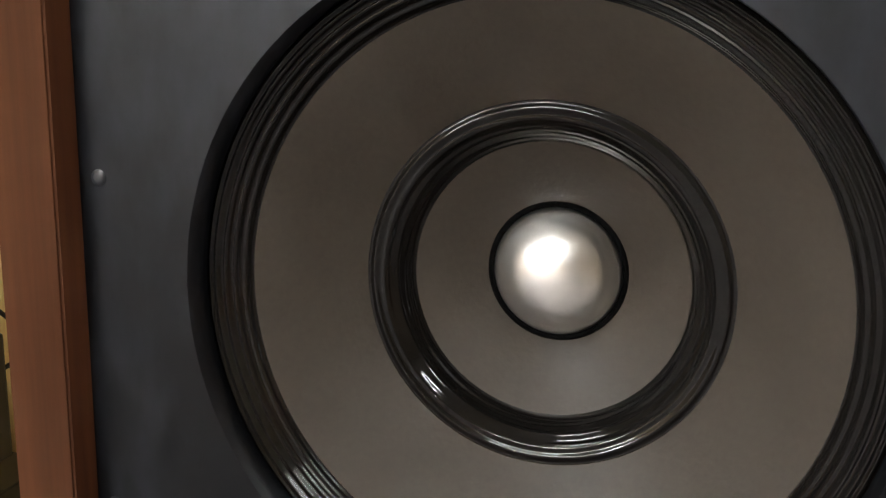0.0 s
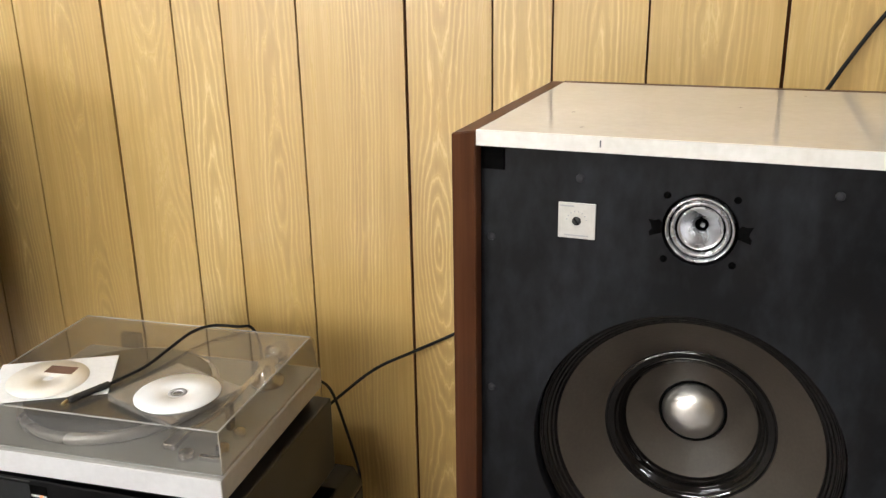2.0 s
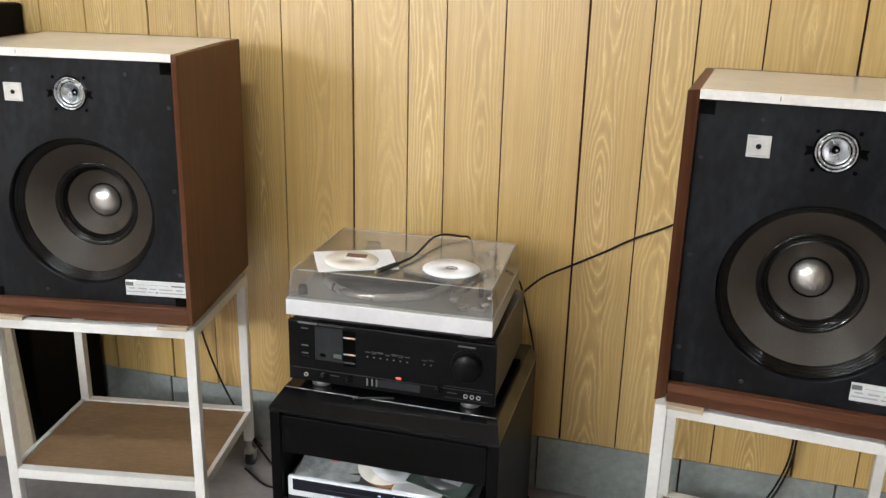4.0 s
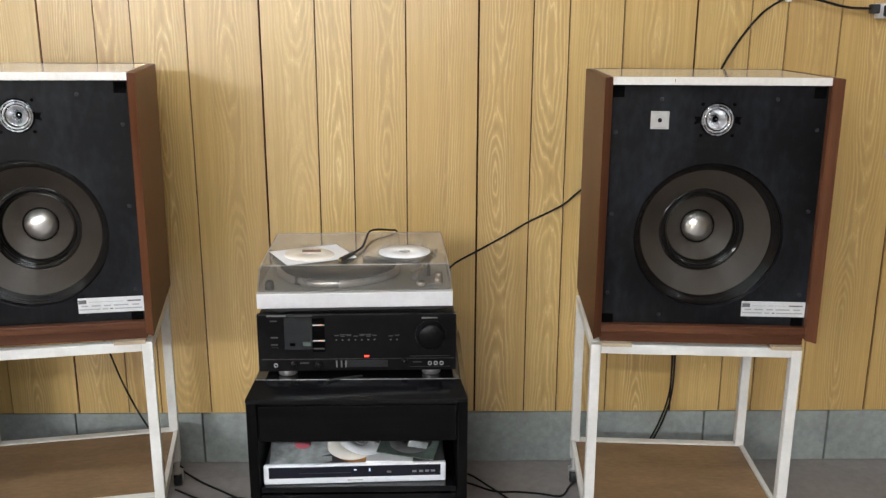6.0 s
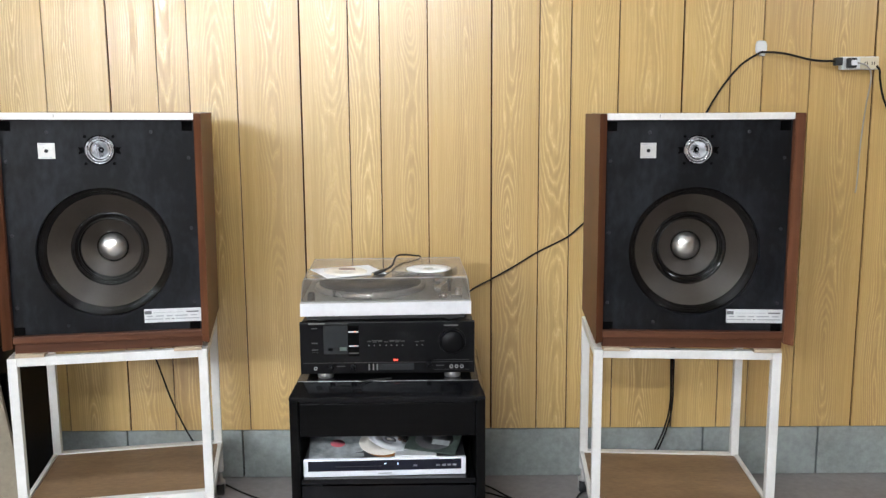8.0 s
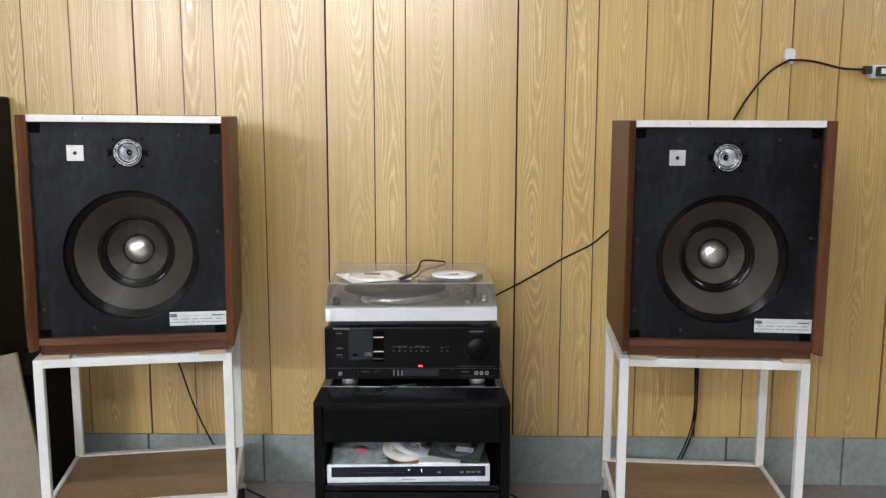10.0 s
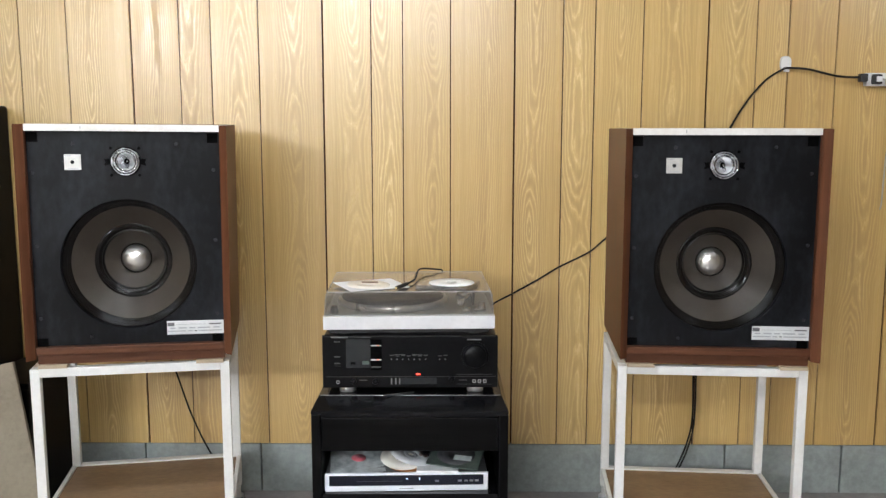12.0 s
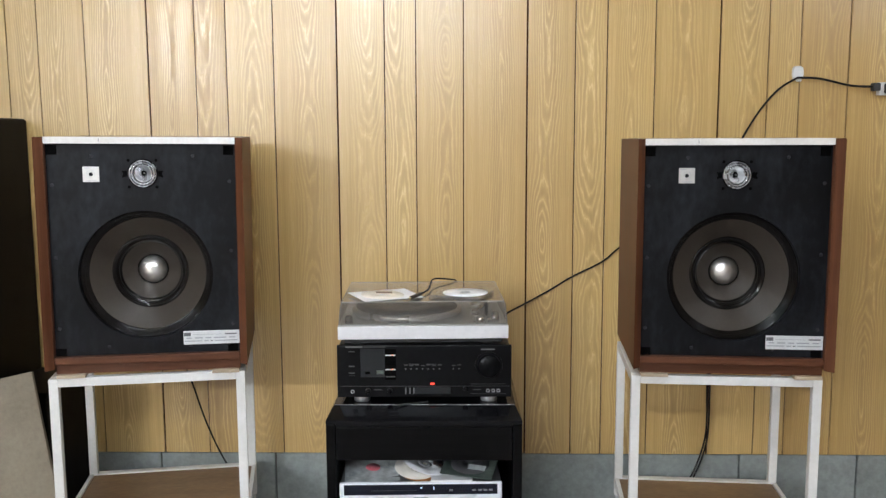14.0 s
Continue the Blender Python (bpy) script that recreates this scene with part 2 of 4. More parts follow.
M_LAMP_BODY = mottled("lamp_enamel", (0.75, 0.75, 0.74), (0.82, 0.82, 0.81), 6.0, 0.4)
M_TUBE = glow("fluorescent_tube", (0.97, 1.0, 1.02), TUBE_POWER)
M_RED = glow("red_indicator", (1.0, 0.06, 0.03), 1.8)
M_AMBER = glow("amber_indicator", (1.0, 0.36, 0.16), 0.45)
M_BLUE = glow("pale_blue_indicator", (0.7, 0.85, 1.0), 1.2)


def acrylic(name, haze_share):
    """Smoked clear plastic with a film of dust and fine scratches."""
    m = bpy.data.materials.new(name)
    m.use_nodes = True
    t = m.node_tree
    t.nodes.clear()
    out = t.nodes.new("ShaderNodeOutputMaterial")
    mixer = t.nodes.new("ShaderNodeMixShader")
    clear = t.nodes.new("ShaderNodeBsdfTransparent")
    clear.inputs[0].default_value = (0.865, 0.85, 0.825, 1)
    gloss = t.nodes.new("ShaderNodeBsdfGlossy")
    gloss.inputs["Roughness"].default_value = 0.06
    lw = t.nodes.new("ShaderNodeLayerWeight")
    lw.inputs[0].default_value = 0.5
    rise = t.nodes.new("ShaderNodeMath")
    rise.operation = "POWER"
    rise.inputs[1].default_value = 4.0
    fr = t.nodes.new("ShaderNodeMath")
    fr.operation = "MULTIPLY_ADD"
    fr.inputs[1].default_value = 0.8
    fr.inputs[2].default_value = 0.04
    t.links.new(lw.outputs["Facing"], rise.inputs[0])
    t.links.new(rise.outputs[0], fr.inputs[0])
    t.links.new(fr.outputs[0], mixer.inputs[0])
    haze = t.nodes.new("ShaderNodeBsdfDiffuse")
    haze.inputs[0].default_value = (0.62, 0.61, 0.59, 1)
    film = t.nodes.new("ShaderNodeMixShader")
    film.inputs[0].default_value = haze_share
    t.links.new(clear.outputs[0], film.inputs[1])
    t.links.new(haze.outputs[0], film.inputs[2])
    t.links.new(film.outputs[0], mixer.inputs[1])
    t.links.new(gloss.outputs[0], mixer.inputs[2])
    t.links.new(mixer.outputs[0], out.inputs[0])
    return m


M_ACRYLIC = acrylic("smoked_acrylic", 0.05)
# half diffuse white, so the lid's edge highlights are in the colour
M_EDGE_HIGHLIGHT = acrylic("edge_highlight_acrylic", 0.5)
M_CLEAR = acrylic("clear_styrene", 0.18)

# ---- mesh helpers ----


def box(bm, x0, x1, y0, y1, z0, z1, bevel=0.0, seg=2, m=None):
    r = bmesh.ops.create_cube(bm, size=1.0)
    vs = r["verts"]
    for v in vs:
        v.co = Vector(((x0 + x1) / 2 + v.co.x * (x1 - x0), (y0 + y1) / 2 + v.co.y * (y1 - y0), (z0 + z1) / 2 + v.co.z * (z1 - z0)))
    if bevel:
        es = list({e for v in vs for e in v.link_edges})
        out = bmesh.ops.bevel(bm, geom=es, offset=bevel, segments=seg, affect="EDGES", profile=0.6)
        vs = list({v for f in out["faces"] for v in f.verts} | {v for v in vs if v.is_valid})
    if m is not None:
        bmesh.ops.transform(bm, matrix=m, verts=[v for v in vs if v.is_valid])
    return bm


def boxed(*a, **k):
    return box(bmesh.new(), *a, **k)


def lathe(bm, profile, n=48, axis="Y", at=(0, 0, 0), closed=False):
    """Turns (radius, along) pairs round an axis; along runs in the axis' positive direction."""
    rings = []
    for r, h in profile:
        ring = []
        for i in range(n if r > 1e-6 else 1):
            a = 2 * math.pi * i / n
            c, s = r * math.cos(a), r * math.sin(a)
            p = {"Y": (c, h, s), "Z": (c, s, h), "X": (h, c, s)}[axis]
            ring.append(bm.verts.new(Vector(p) + Vector(at)))
        rings.append(ring)
    pairs = list(zip(rings, rings[1:])) + ([(rings[-1], rings[0])] if closed else [])
    for a, b in pairs:
        for i in range(n):
            j = (i + 1) % n
            if len(a) == 1 and len(b) == 1:
                continue
            if len(a) == 1:
                f = (a[0], b[j], b[i])
            elif len(b) == 1:
                f = (a[i], a[j], b[0])
            else:
                f = (a[i], a[j], b[j], b[i])
            bm.faces.new(f).smooth = True
    bmesh.ops.recalc_face_normals(bm, faces=bm.faces)
    return bm


def part(name, bm, material, parent, label="", smooth=False):
    me = bpy.data.meshes.new(name)
    bm.to_mesh(me)
    bm.free()
    me.materials.append(material)
    if smooth:
        for p in me.polygons:
            p.use_smooth = True
    ob = new(name, me)
    ob.parent = parent
    if label:
        ob["label"] = label
    return ob


def thing(name, label, category, m=None, group="", kind=""):
    ob = new(name)
    ob.empty_display_size = 0.1
    if m is not None:
        ob.matrix_basis = m
    return tagged(ob, label, category, group, kind)


def solid(name, bm, material, label="", category="", group="", kind="", m=None, smooth=False):
    ob = part(name, bm, material, None, smooth=smooth)
    if m is not None:
        ob.matrix_basis = m
    return tagged(ob, label, category, group, kind)


def sweep(points, radius, n=8, sub=6):
    """A round cord along a smooth line through the points."""
    pts = [Vector(p) for p in points]
    ext = [pts[0] * 2 - pts[1]] + pts + [pts[-1] * 2 - pts[-2]]
    line = []
    for i in range(1, len(ext) - 2):
        a, b, c, d = ext[i - 1:i + 3]
        for s in range(sub):
            u = s / sub
            line.append(0.5 * (2 * b + (c - a) * u + (2 * a - 5 * b + 4 * c - d) * u * u + (3 * b - a - 3 * c + d) * u ** 3))
    line.append(pts[-1])
    bm = bmesh.new()
    rings = []
    side = None
    for i, p in enumerate(line):
        d = (line[min(i + 1, len(line) - 1)] - line[max(i - 1, 0)]).normalized()
        if side is None:
            side = d.orthogonal().normalized()
        side = (side - d * side.dot(d)).normalized()
        up = d.cross(side)
        rings.append([bm.verts.new(p + radius * (math.cos(2 * math.pi * k / n) * side + math.sin(2 * math.pi * k / n) * up)) for k in range(n)])
    for a, b in zip(rings, rings[1:]):
        for k in range(n):
            bm.faces.new((a[k], a[(k + 1) % n], b[(k + 1) % n], b[k])).smooth = True
    bm.faces.new(rings[0])
    bm.faces.new(rings[-1])
    bmesh.ops.recalc_face_normals(bm, faces=bm.faces)
    return bm


# ---- the room ----
WALL_Y = 0.9686
X0, X1, Y0, ROOM_H = -4.6, 2.4, -6.4, 2.28
PLINTH = 0.167
floor = solid("floor", boxed(X0 - 0.1, X1 + 0.1, Y0 - 0.1, WALL_Y + 0.12, -0.1, 0.0), M_FLOOR, "bare grey concrete floor with stains", "floor", kind="structure")
ceiling = solid("ceiling", boxed(X0 - 0.1, X1 + 0.1, Y0 - 0.1, WALL_Y + 0.12, ROOM_H, ROOM_H + 0.1), M_PLASTER, "plain painted white ceiling of the room", "ceiling", kind="structure")
# three walls out of view, added dark to keep reflections low
solid("wall_west", boxed(X0 - 0.1, X0, Y0, WALL_Y + 0.1, 0, ROOM_H), M_DIM, "unseen side wall, added dark brown to limit reflections", "wall", kind="structure")
solid("wall_east", boxed(X1, X1 + 0.1, Y0, WALL_Y + 0.1, 0, ROOM_H), M_DIM, "unseen side wall, added dark brown to limit reflections", "wall", kind="structure")
solid("wall_south", boxed(X0, X1, Y0 - 0.1, Y0, 0, ROOM_H), M_DIM, "unseen back wall, added dark brown to limit reflections", "wall", kind="structure")
wall = solid("wall_north", boxed(X0, X1, WALL_Y + 0.006, WALL_Y + 0.12, PLINTH, ROOM_H), M_GROOVE, "wall of yellow-brown wood-grain panelling with dark grooves", "wall", kind="structure")
plinth = solid("wall_base", boxed(X0, X1, WALL_Y + 0.022, WALL_Y + 0.119, 0.0, PLINTH - 0.001), M_GROOVE, "low course of grey concrete blocks under panelling", "wall base", kind="structure")


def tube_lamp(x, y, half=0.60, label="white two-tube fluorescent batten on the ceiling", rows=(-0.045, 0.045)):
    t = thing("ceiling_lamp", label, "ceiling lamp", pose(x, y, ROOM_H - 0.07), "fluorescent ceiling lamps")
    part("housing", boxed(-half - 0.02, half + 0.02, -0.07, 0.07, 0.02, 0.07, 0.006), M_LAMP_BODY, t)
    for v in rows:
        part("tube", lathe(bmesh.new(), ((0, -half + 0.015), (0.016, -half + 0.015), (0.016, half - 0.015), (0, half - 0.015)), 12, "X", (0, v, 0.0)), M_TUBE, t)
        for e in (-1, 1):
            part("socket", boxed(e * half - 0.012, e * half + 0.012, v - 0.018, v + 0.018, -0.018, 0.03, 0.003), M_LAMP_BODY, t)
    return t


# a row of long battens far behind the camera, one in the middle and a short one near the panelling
# close-set extra battens added only to strengthen the unseen far lamp's light
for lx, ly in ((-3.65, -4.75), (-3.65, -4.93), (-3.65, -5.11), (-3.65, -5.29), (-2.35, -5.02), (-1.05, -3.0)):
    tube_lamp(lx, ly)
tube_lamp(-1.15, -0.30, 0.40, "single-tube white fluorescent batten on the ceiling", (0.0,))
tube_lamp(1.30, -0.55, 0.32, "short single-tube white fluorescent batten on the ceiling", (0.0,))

# ---- loudspeakers ----
SW, SD, SH = 0.5046, 0.3742, 0.6055
BEVEL = 0.020


def side_board(s):
    """An upright board whose front edge slants forward to a sharp outer arris."""
    w, bm = SW / 2, bmesh.new()
    plan = [(w - 0.0194, -0.0172), (w, -0.0172 - BEVEL), (w, SD), (w - 0.0194, SD)]
    low = [bm.verts.new((s * x, y, 0.010)) for x, y in plan]
    high = [bm.verts.new((s * x, y, SH - 0.001)) for x, y in plan]
    bm.faces.new(low)
    bm.faces.new(high)
    for k in range(4):
        bm.faces.new((low[k], low[(k + 1) % 4], high[(k + 1) % 4], high[k]))
    bmesh.ops.recalc_face_normals(bm, faces=bm.faces)
    bmesh.ops.bevel(bm, geom=list(bm.edges), offset=0.0012, segments=2, affect="EDGES")
    return bm


def loudspeaker(m):
    """Origin: bottom middle of the front baffle's plane. Front faces -y."""
    t = thing("loudspeaker", "large walnut-sided loudspeaker with black baffle and white top", "loudspeaker", m, "loudspeakers")
    w, back = SW / 2, SD
    for s in (-1, 1):
        part("side_panel", side_board(s), M_VENEER, t, "reddish walnut veneered side panel with bevelled front")
    i = w - 0.0198
    part("bottom_panel", boxed(-i, i, 0.022, back - 0.021, 0.021, 0.034), M_VENEER_X, t)
    part("back_panel", boxed(-i, i, back - 0.02, back - 0.002, 0.014, SH - 0.021), M_VENEER_X, t)
    part("front_rail", boxed(-i, i, -0.0165, 0.0215, 0.021, 0.0405, 0.002), M_VENEER_X, t, "reddish walnut bottom rail")
    part("plinth_rail", boxed(-i, i, -0.004, back - 0.03, -0.0055, 0.0205, 0.001), M_VENEER_X, t, "darker recessed base rail")
    top = part("top_board", boxed(-i, i, -0.0135, back - 0.012, SH - 0.0165, SH - 0.0005, 0.001), M_WHITE_TOP, t, "glossy white laminated top board")
    part("front_edge", boxed(-i, i, -0.0165, -0.0137, SH - 0.017, SH, 0.0006), M_WHITE_EDGE, top, "scuffed white front edging")
    for sx, sy, sl, sa in ((-0.16, 0.12, 0.004, 20), (-0.13, 0.03, 0.006, 70), (0.02, 0.20, 0.003, 0), (0.09, 0.31, 0.003, 40)):
        part("speck", boxed(-sl / 2, sl / 2, -0.0006, 0.0006, 0.0, 0.0004, m=pose(sx, sy, SH - 0.0006, 0, 0, sa)), M_INK, top)
    part("chip", boxed(-0.101, -0.0995, -0.0169, -0.0163, SH - 0.011, SH - 0.004), M_INK, top)
    part("back_edge", boxed(-i, i, back - 0.0118, back, SH - 0.02, SH, 0.001), M_VENEER_X, top, "thin walnut edging")
    # baffle with its two holes
    bz0, bz1 = 0.041, SH - 0.018
    cx, cz, cr = 0.0, 0.2490, 0.1680
    tx, tz, tr = 0.0005, 0.5123, 0.038
    bm = bmesh.new()
    holes = ((cx, cz, cr, 96), (tx, tz, tr, 48))
    zs = (bz0, 0.455, bz1)
    for (hx, hz, r, n), (za, zb) in zip(holes, zip(zs, zs[1:])):
        inner, outer, deep = [], [], []
        for k in range(n):
            a = 2 * math.pi * k / n
            c, s = math.cos(a), math.sin(a)
            inner.append(bm.verts.new((hx + r * c, 0.0, hz + r * s)))
            deep.append(bm.verts.new((hx + r * c, 0.018, hz + r * s)))
            lim = [((i if c > 0 else -i) - hx) / c if abs(c) > 1e-6 else 9, ((zb if s > 0 else za) - hz) / s if abs(s) > 1e-6 else 9]
            q = min(lim)
            outer.append(bm.verts.new((hx + q * c, 0.0, hz + q * s)))
        for k in range(n):
            j = (k + 1) % n
            bm.faces.new((inner[k], inner[j], outer[j], outer[k]))
            bm.faces.new((inner[j], inner[k], deep[k], deep[j])).smooth = True
        for qx, qz in ((-i, za), (i, za), (i, zb), (-i, zb)):
            ang = math.atan2(qz - hz, qx - hx) % (2 * math.pi)
            k = int(ang / (2 * math.pi) * n)
            cv = bm.verts.new((qx, 0.0, qz))
            bm.faces.new((outer[k], outer[(k + 1) % n], cv))
    bmesh.ops.recalc_face_normals(bm, faces=bm.faces)
    baffle = part("baffle", bm, M_BAFFLE, t, "scuffed matt black front baffle")
    part("inner_box", boxed(-i, i, 0.135, 0.145, bz0, bz1), M_BLACK, t)
    # woofer
    roll = [(0.185, 0.0185), (0.1672, 0.0185), (0.1664, 0.0168)]
    for k in range(57):
        u = k / 56
        roll.append((0.1655 - 0.0180 * u, 0.0165 + 0.0145 * u - 0.0015 * math.sin(math.pi * u) + 0.0006 * math.sin(2 * math.pi * 4.5 * u)))
    wf = part("woofer", lathe(bmesh.new(), roll, 96, "Y", (cx, 0, cz)), M_GASKET, t, "glossy black pleated surround")
    part("cone", lathe(bmesh.new(), ((0.1475, 0.0311), (0.138, 0.0380), (0.118, 0.0535), (0.0985, 0.0705)), 96, "Y", (cx, 0, cz)), M_CONE, wf, "dull brown-grey paper cone")
    roll = []
    for k in range(41):
        u = k / 40
        roll.append((0.0985 - 0.0225 * u, 0.0705 + 0.0165 * u - 0.0062 * math.sin(math.pi * u) + 0.0004 * math.sin(2 * math.pi * 4.0 * u)))
    part("inner_roll", lathe(bmesh.new(), roll, 96, "Y", (cx, 0, cz)), M_GASKET, wf, "glossy black inner ring")
    part("inner_cone", lathe(bmesh.new(), ((0.0760, 0.0870), (0.062, 0.0965), (0.047, 0.107), (0.0405, 0.112)), 64, "Y", (cx, 0, cz)), M_CONE, wf, "dull brown-grey paper cone")
    part("cap_seam", lathe(bmesh.new(), ((0.0405, 0.112), (0.0385, 0.1110), (0.0369, 0.1124)), 64, "Y", (cx, 0, cz)), M_BLACK, wf)
    cap = [(0.0370 * math.sin(a), 0.1122 - 0.019 * (math.cos(a) - math.cos(1.35)) / (1 - math.cos(1.35))) for a in [1.35 * k / 12 for k in range(12, -1, -1)]]
    k0 = 0.0370 / cap[0][0]
    part("dust_cap", lathe(bmesh.new(), [(r * k0 if r > 1e-5 else 0, h) for r, h in cap], 64, "Y", (cx, 0, cz)), M_CAP, wf, "domed silver aluminium dust cap")
    # tweeter
    tw = part("tweeter", lathe(bmesh.new(), ((0.0345, 0.008), (0.0345, -0.001), (0.0338, -0.0025), (0.0322, -0.0025), (0.0316, -0.001), (0.0312, 0.0065), (0.0302, 0.0068), (0.0296, 0.0015), (0.0285, 0.0002), (0.0262, 0.0004), (0.0252, 0.002), (0.0246, 0.009), (0.0235, 0.0095), (0.0228, 0.0045), (0.0215, 0.004), (0.0195, 0.0062), (0.0165, 0.0105), (0.0130, 0.0145), (0.0095, 0.018), (0.0070, 0.0215)), 48, "Y", (tx, 0, tz)), M_HORN, t, "ringed silver metal tweeter horn")
    # black rings in the horn's grooves paint in their shade
    part("groove_shade", lathe(bmesh.new(), ((0.0314, 0.0042), (0.0294, 0.0042)), 48, "Y", (tx, 0, tz)), M_BLACK, tw)
    part("groove_shade", lathe(bmesh.new(), ((0.0248, 0.0060), (0.0228, 0.0060)), 48, "Y", (tx, 0, tz)), M_BLACK, tw)
    part("throat", lathe(bmesh.new(), ((0.0070, 0.0215), (0.006, 0.030), (0, 0.031)), 24, "Y", (tx, 0, tz)), M_BLACK, tw)
    part("phase_plug", lathe(bmesh.new(), ((0, 0.015), (0.0018, 0.016), (0.003, 0.020), (0.003, 0.0285)), 16, "Y", (tx + 0.001, 0, tz)), M_ALU, tw)
    part("gap_ring", lathe(bmesh.new(), ((0.0385, 0.0085), (0.0345, 0.0085)), 48, "Y", (tx, 0, tz)), M_BLACK, tw)
    for s in (-1, 1):
        bm = bmesh.new()
        rim = [bm.verts.new((tx + s * (0.037 + u), -0.0004, tz + v)) for u, v in ((0.0, -0.006), (0.006, -0.008), (0.0125, -0.0105), (0.0135, -0.006), (0.0105, -0.002), (0.012, 0.003), (0.0145, 0.0075), (0.008, 0.0068), (0.0035, 0.008), (0.0, 0.005))]
        bm.faces.new(rim)
        part("cutout", bm, M_BLACK, tw, "dark rough notch beside the tweeter")
        for q in (-1, 1):
            part("mounting_hole", lathe(bmesh.new(), ((0.0038, 0.003), (0.0038, -0.0006), (0, -0.0006)), 12, "Y", (tx + s * 0.034, 0, tz + q * 0.034)), M_BLACK, tw)
    # level control plate
    pl = part("control_plate", boxed(-0.1451, -0.1052, -0.0022, 0.001, 0.4916, 0.5305, 0.0006), M_PLATE, t, "small square satin metal control plate")
    part("screw_shaft", lathe(bmesh.new(), ((0.0048, 0.0), (0.0048, -0.0030), (0.0040, -0.0036), (0.0, -0.0036)), 20, "Y", (-0.1252, 0, 0.511)), M_SCREW, pl)
    part("slot", boxed(-0.0042, 0.0042, -0.0042, -0.0037, -0.0007, 0.0007, m=pose(-0.1252, 0, 0.511, 0, 55)), M_BLACK, pl)
    for k in range(8):
        a = math.pi * (0.05 + k * 0.129)
        part("scale_mark", boxed(-0.0007, 0.0007, -0.0027, -0.0023, -0.0007, 0.0007, m=pose(-0.1252 + 0.0105 * math.cos(a), 0, 0.511 + 0.0105 * math.sin(a))), M_INK_GREY, pl)
    part("small_print", boxed(-0.143, -0.128, -0.0027, -0.0023, 0.5262, 0.5279), M_INK_GREY, pl)
    part("small_print", boxed(-0.138, -0.112, -0.0027, -0.0023, 0.4945, 0.4958), M_INK_GREY, pl)
    # name sign
    sg = part("name_sign", boxed(0.0878, 0.2315, -0.0025, 0.001, 0.0617, 0.0977, 0.0008), M_LABEL, t, "white printed name sign")
    for a, b, c, d, mm in ((0.090, 0.1075, 0.0875, 0.0965, M_INK), (0.196, 0.226, 0.0898, 0.0930, M_INK), (0.112, 0.188, 0.0908, 0.0918, M_INK_GREY),
                           (0.096, 0.110, 0.0805, 0.0835, M_INK_GREY), (0.118, 0.138, 0.0805, 0.0835, M_INK_GREY), (0.145, 0.160, 0.0805, 0.0835, M_INK_GREY),
                           (0.166, 0.198, 0.0805, 0.0835, M_INK_GREY), (0.206, 0.222, 0.0805, 0.0835, M_INK_GREY), (0.091, 0.136, 0.0725, 0.0752, M_INK_GREY),
                           (0.141, 0.153, 0.0725, 0.0752, M_INK_GREY), (0.158, 0.164, 0.0725, 0.0752, M_INK), (0.168, 0.227, 0.0725, 0.0752, M_INK_GREY)):
        part("print_bar", boxed(a - 0.001, b - 0.001, -0.0030, -0.0026, c - 0.003, d - 0.003), mm, sg)
    # screws and corner pads
    for x, z in ((-0.2205, 0.484), (-0.2200, 0.299), (-0.2204, 0.113), (0.216, 0.492), (0.216, 0.31), (0.216, 0.115), (-0.123, 0.557), (0.1257, 0.5577), (-0.10, 0.062), (0.105, 0.060)):
        part("baffle_screw", lathe(bmesh.new(), ((0.0046, 0.0), (0.0044, -0.0008), (0.002, -0.0014), (0, -0.0010)), 14, "Y", (x, 0, z)), M_SCREW, baffle)
    for x, z in ((-0.218, 0.573), (0.215, 0.573), (-0.218, 0.05), (0.215, 0.05)):
        part("grille_pad", boxed(x - 0.013, x + 0.013, -0.0025, 0.0, z - 0.0125, z + 0.0115, 0.001), M_BLACK, baffle, "black fastening pad")
    for s in (-1, 1):
        part("shim", boxed(s * 0.195 - 0.035, s * 0.195 + 0.035, -0.018, 0.09, -0.0142, -0.0057, 0.0005), M_SHIM, t, "thin pale wooden shim")
        part("shim", boxed(s * 0.195 - 0.035, s * 0.195 + 0.035, 0.24, 0.31, -0.0142, -0.0057, 0.0005), M_SHIM, t, "thin pale wooden shim")
    return t


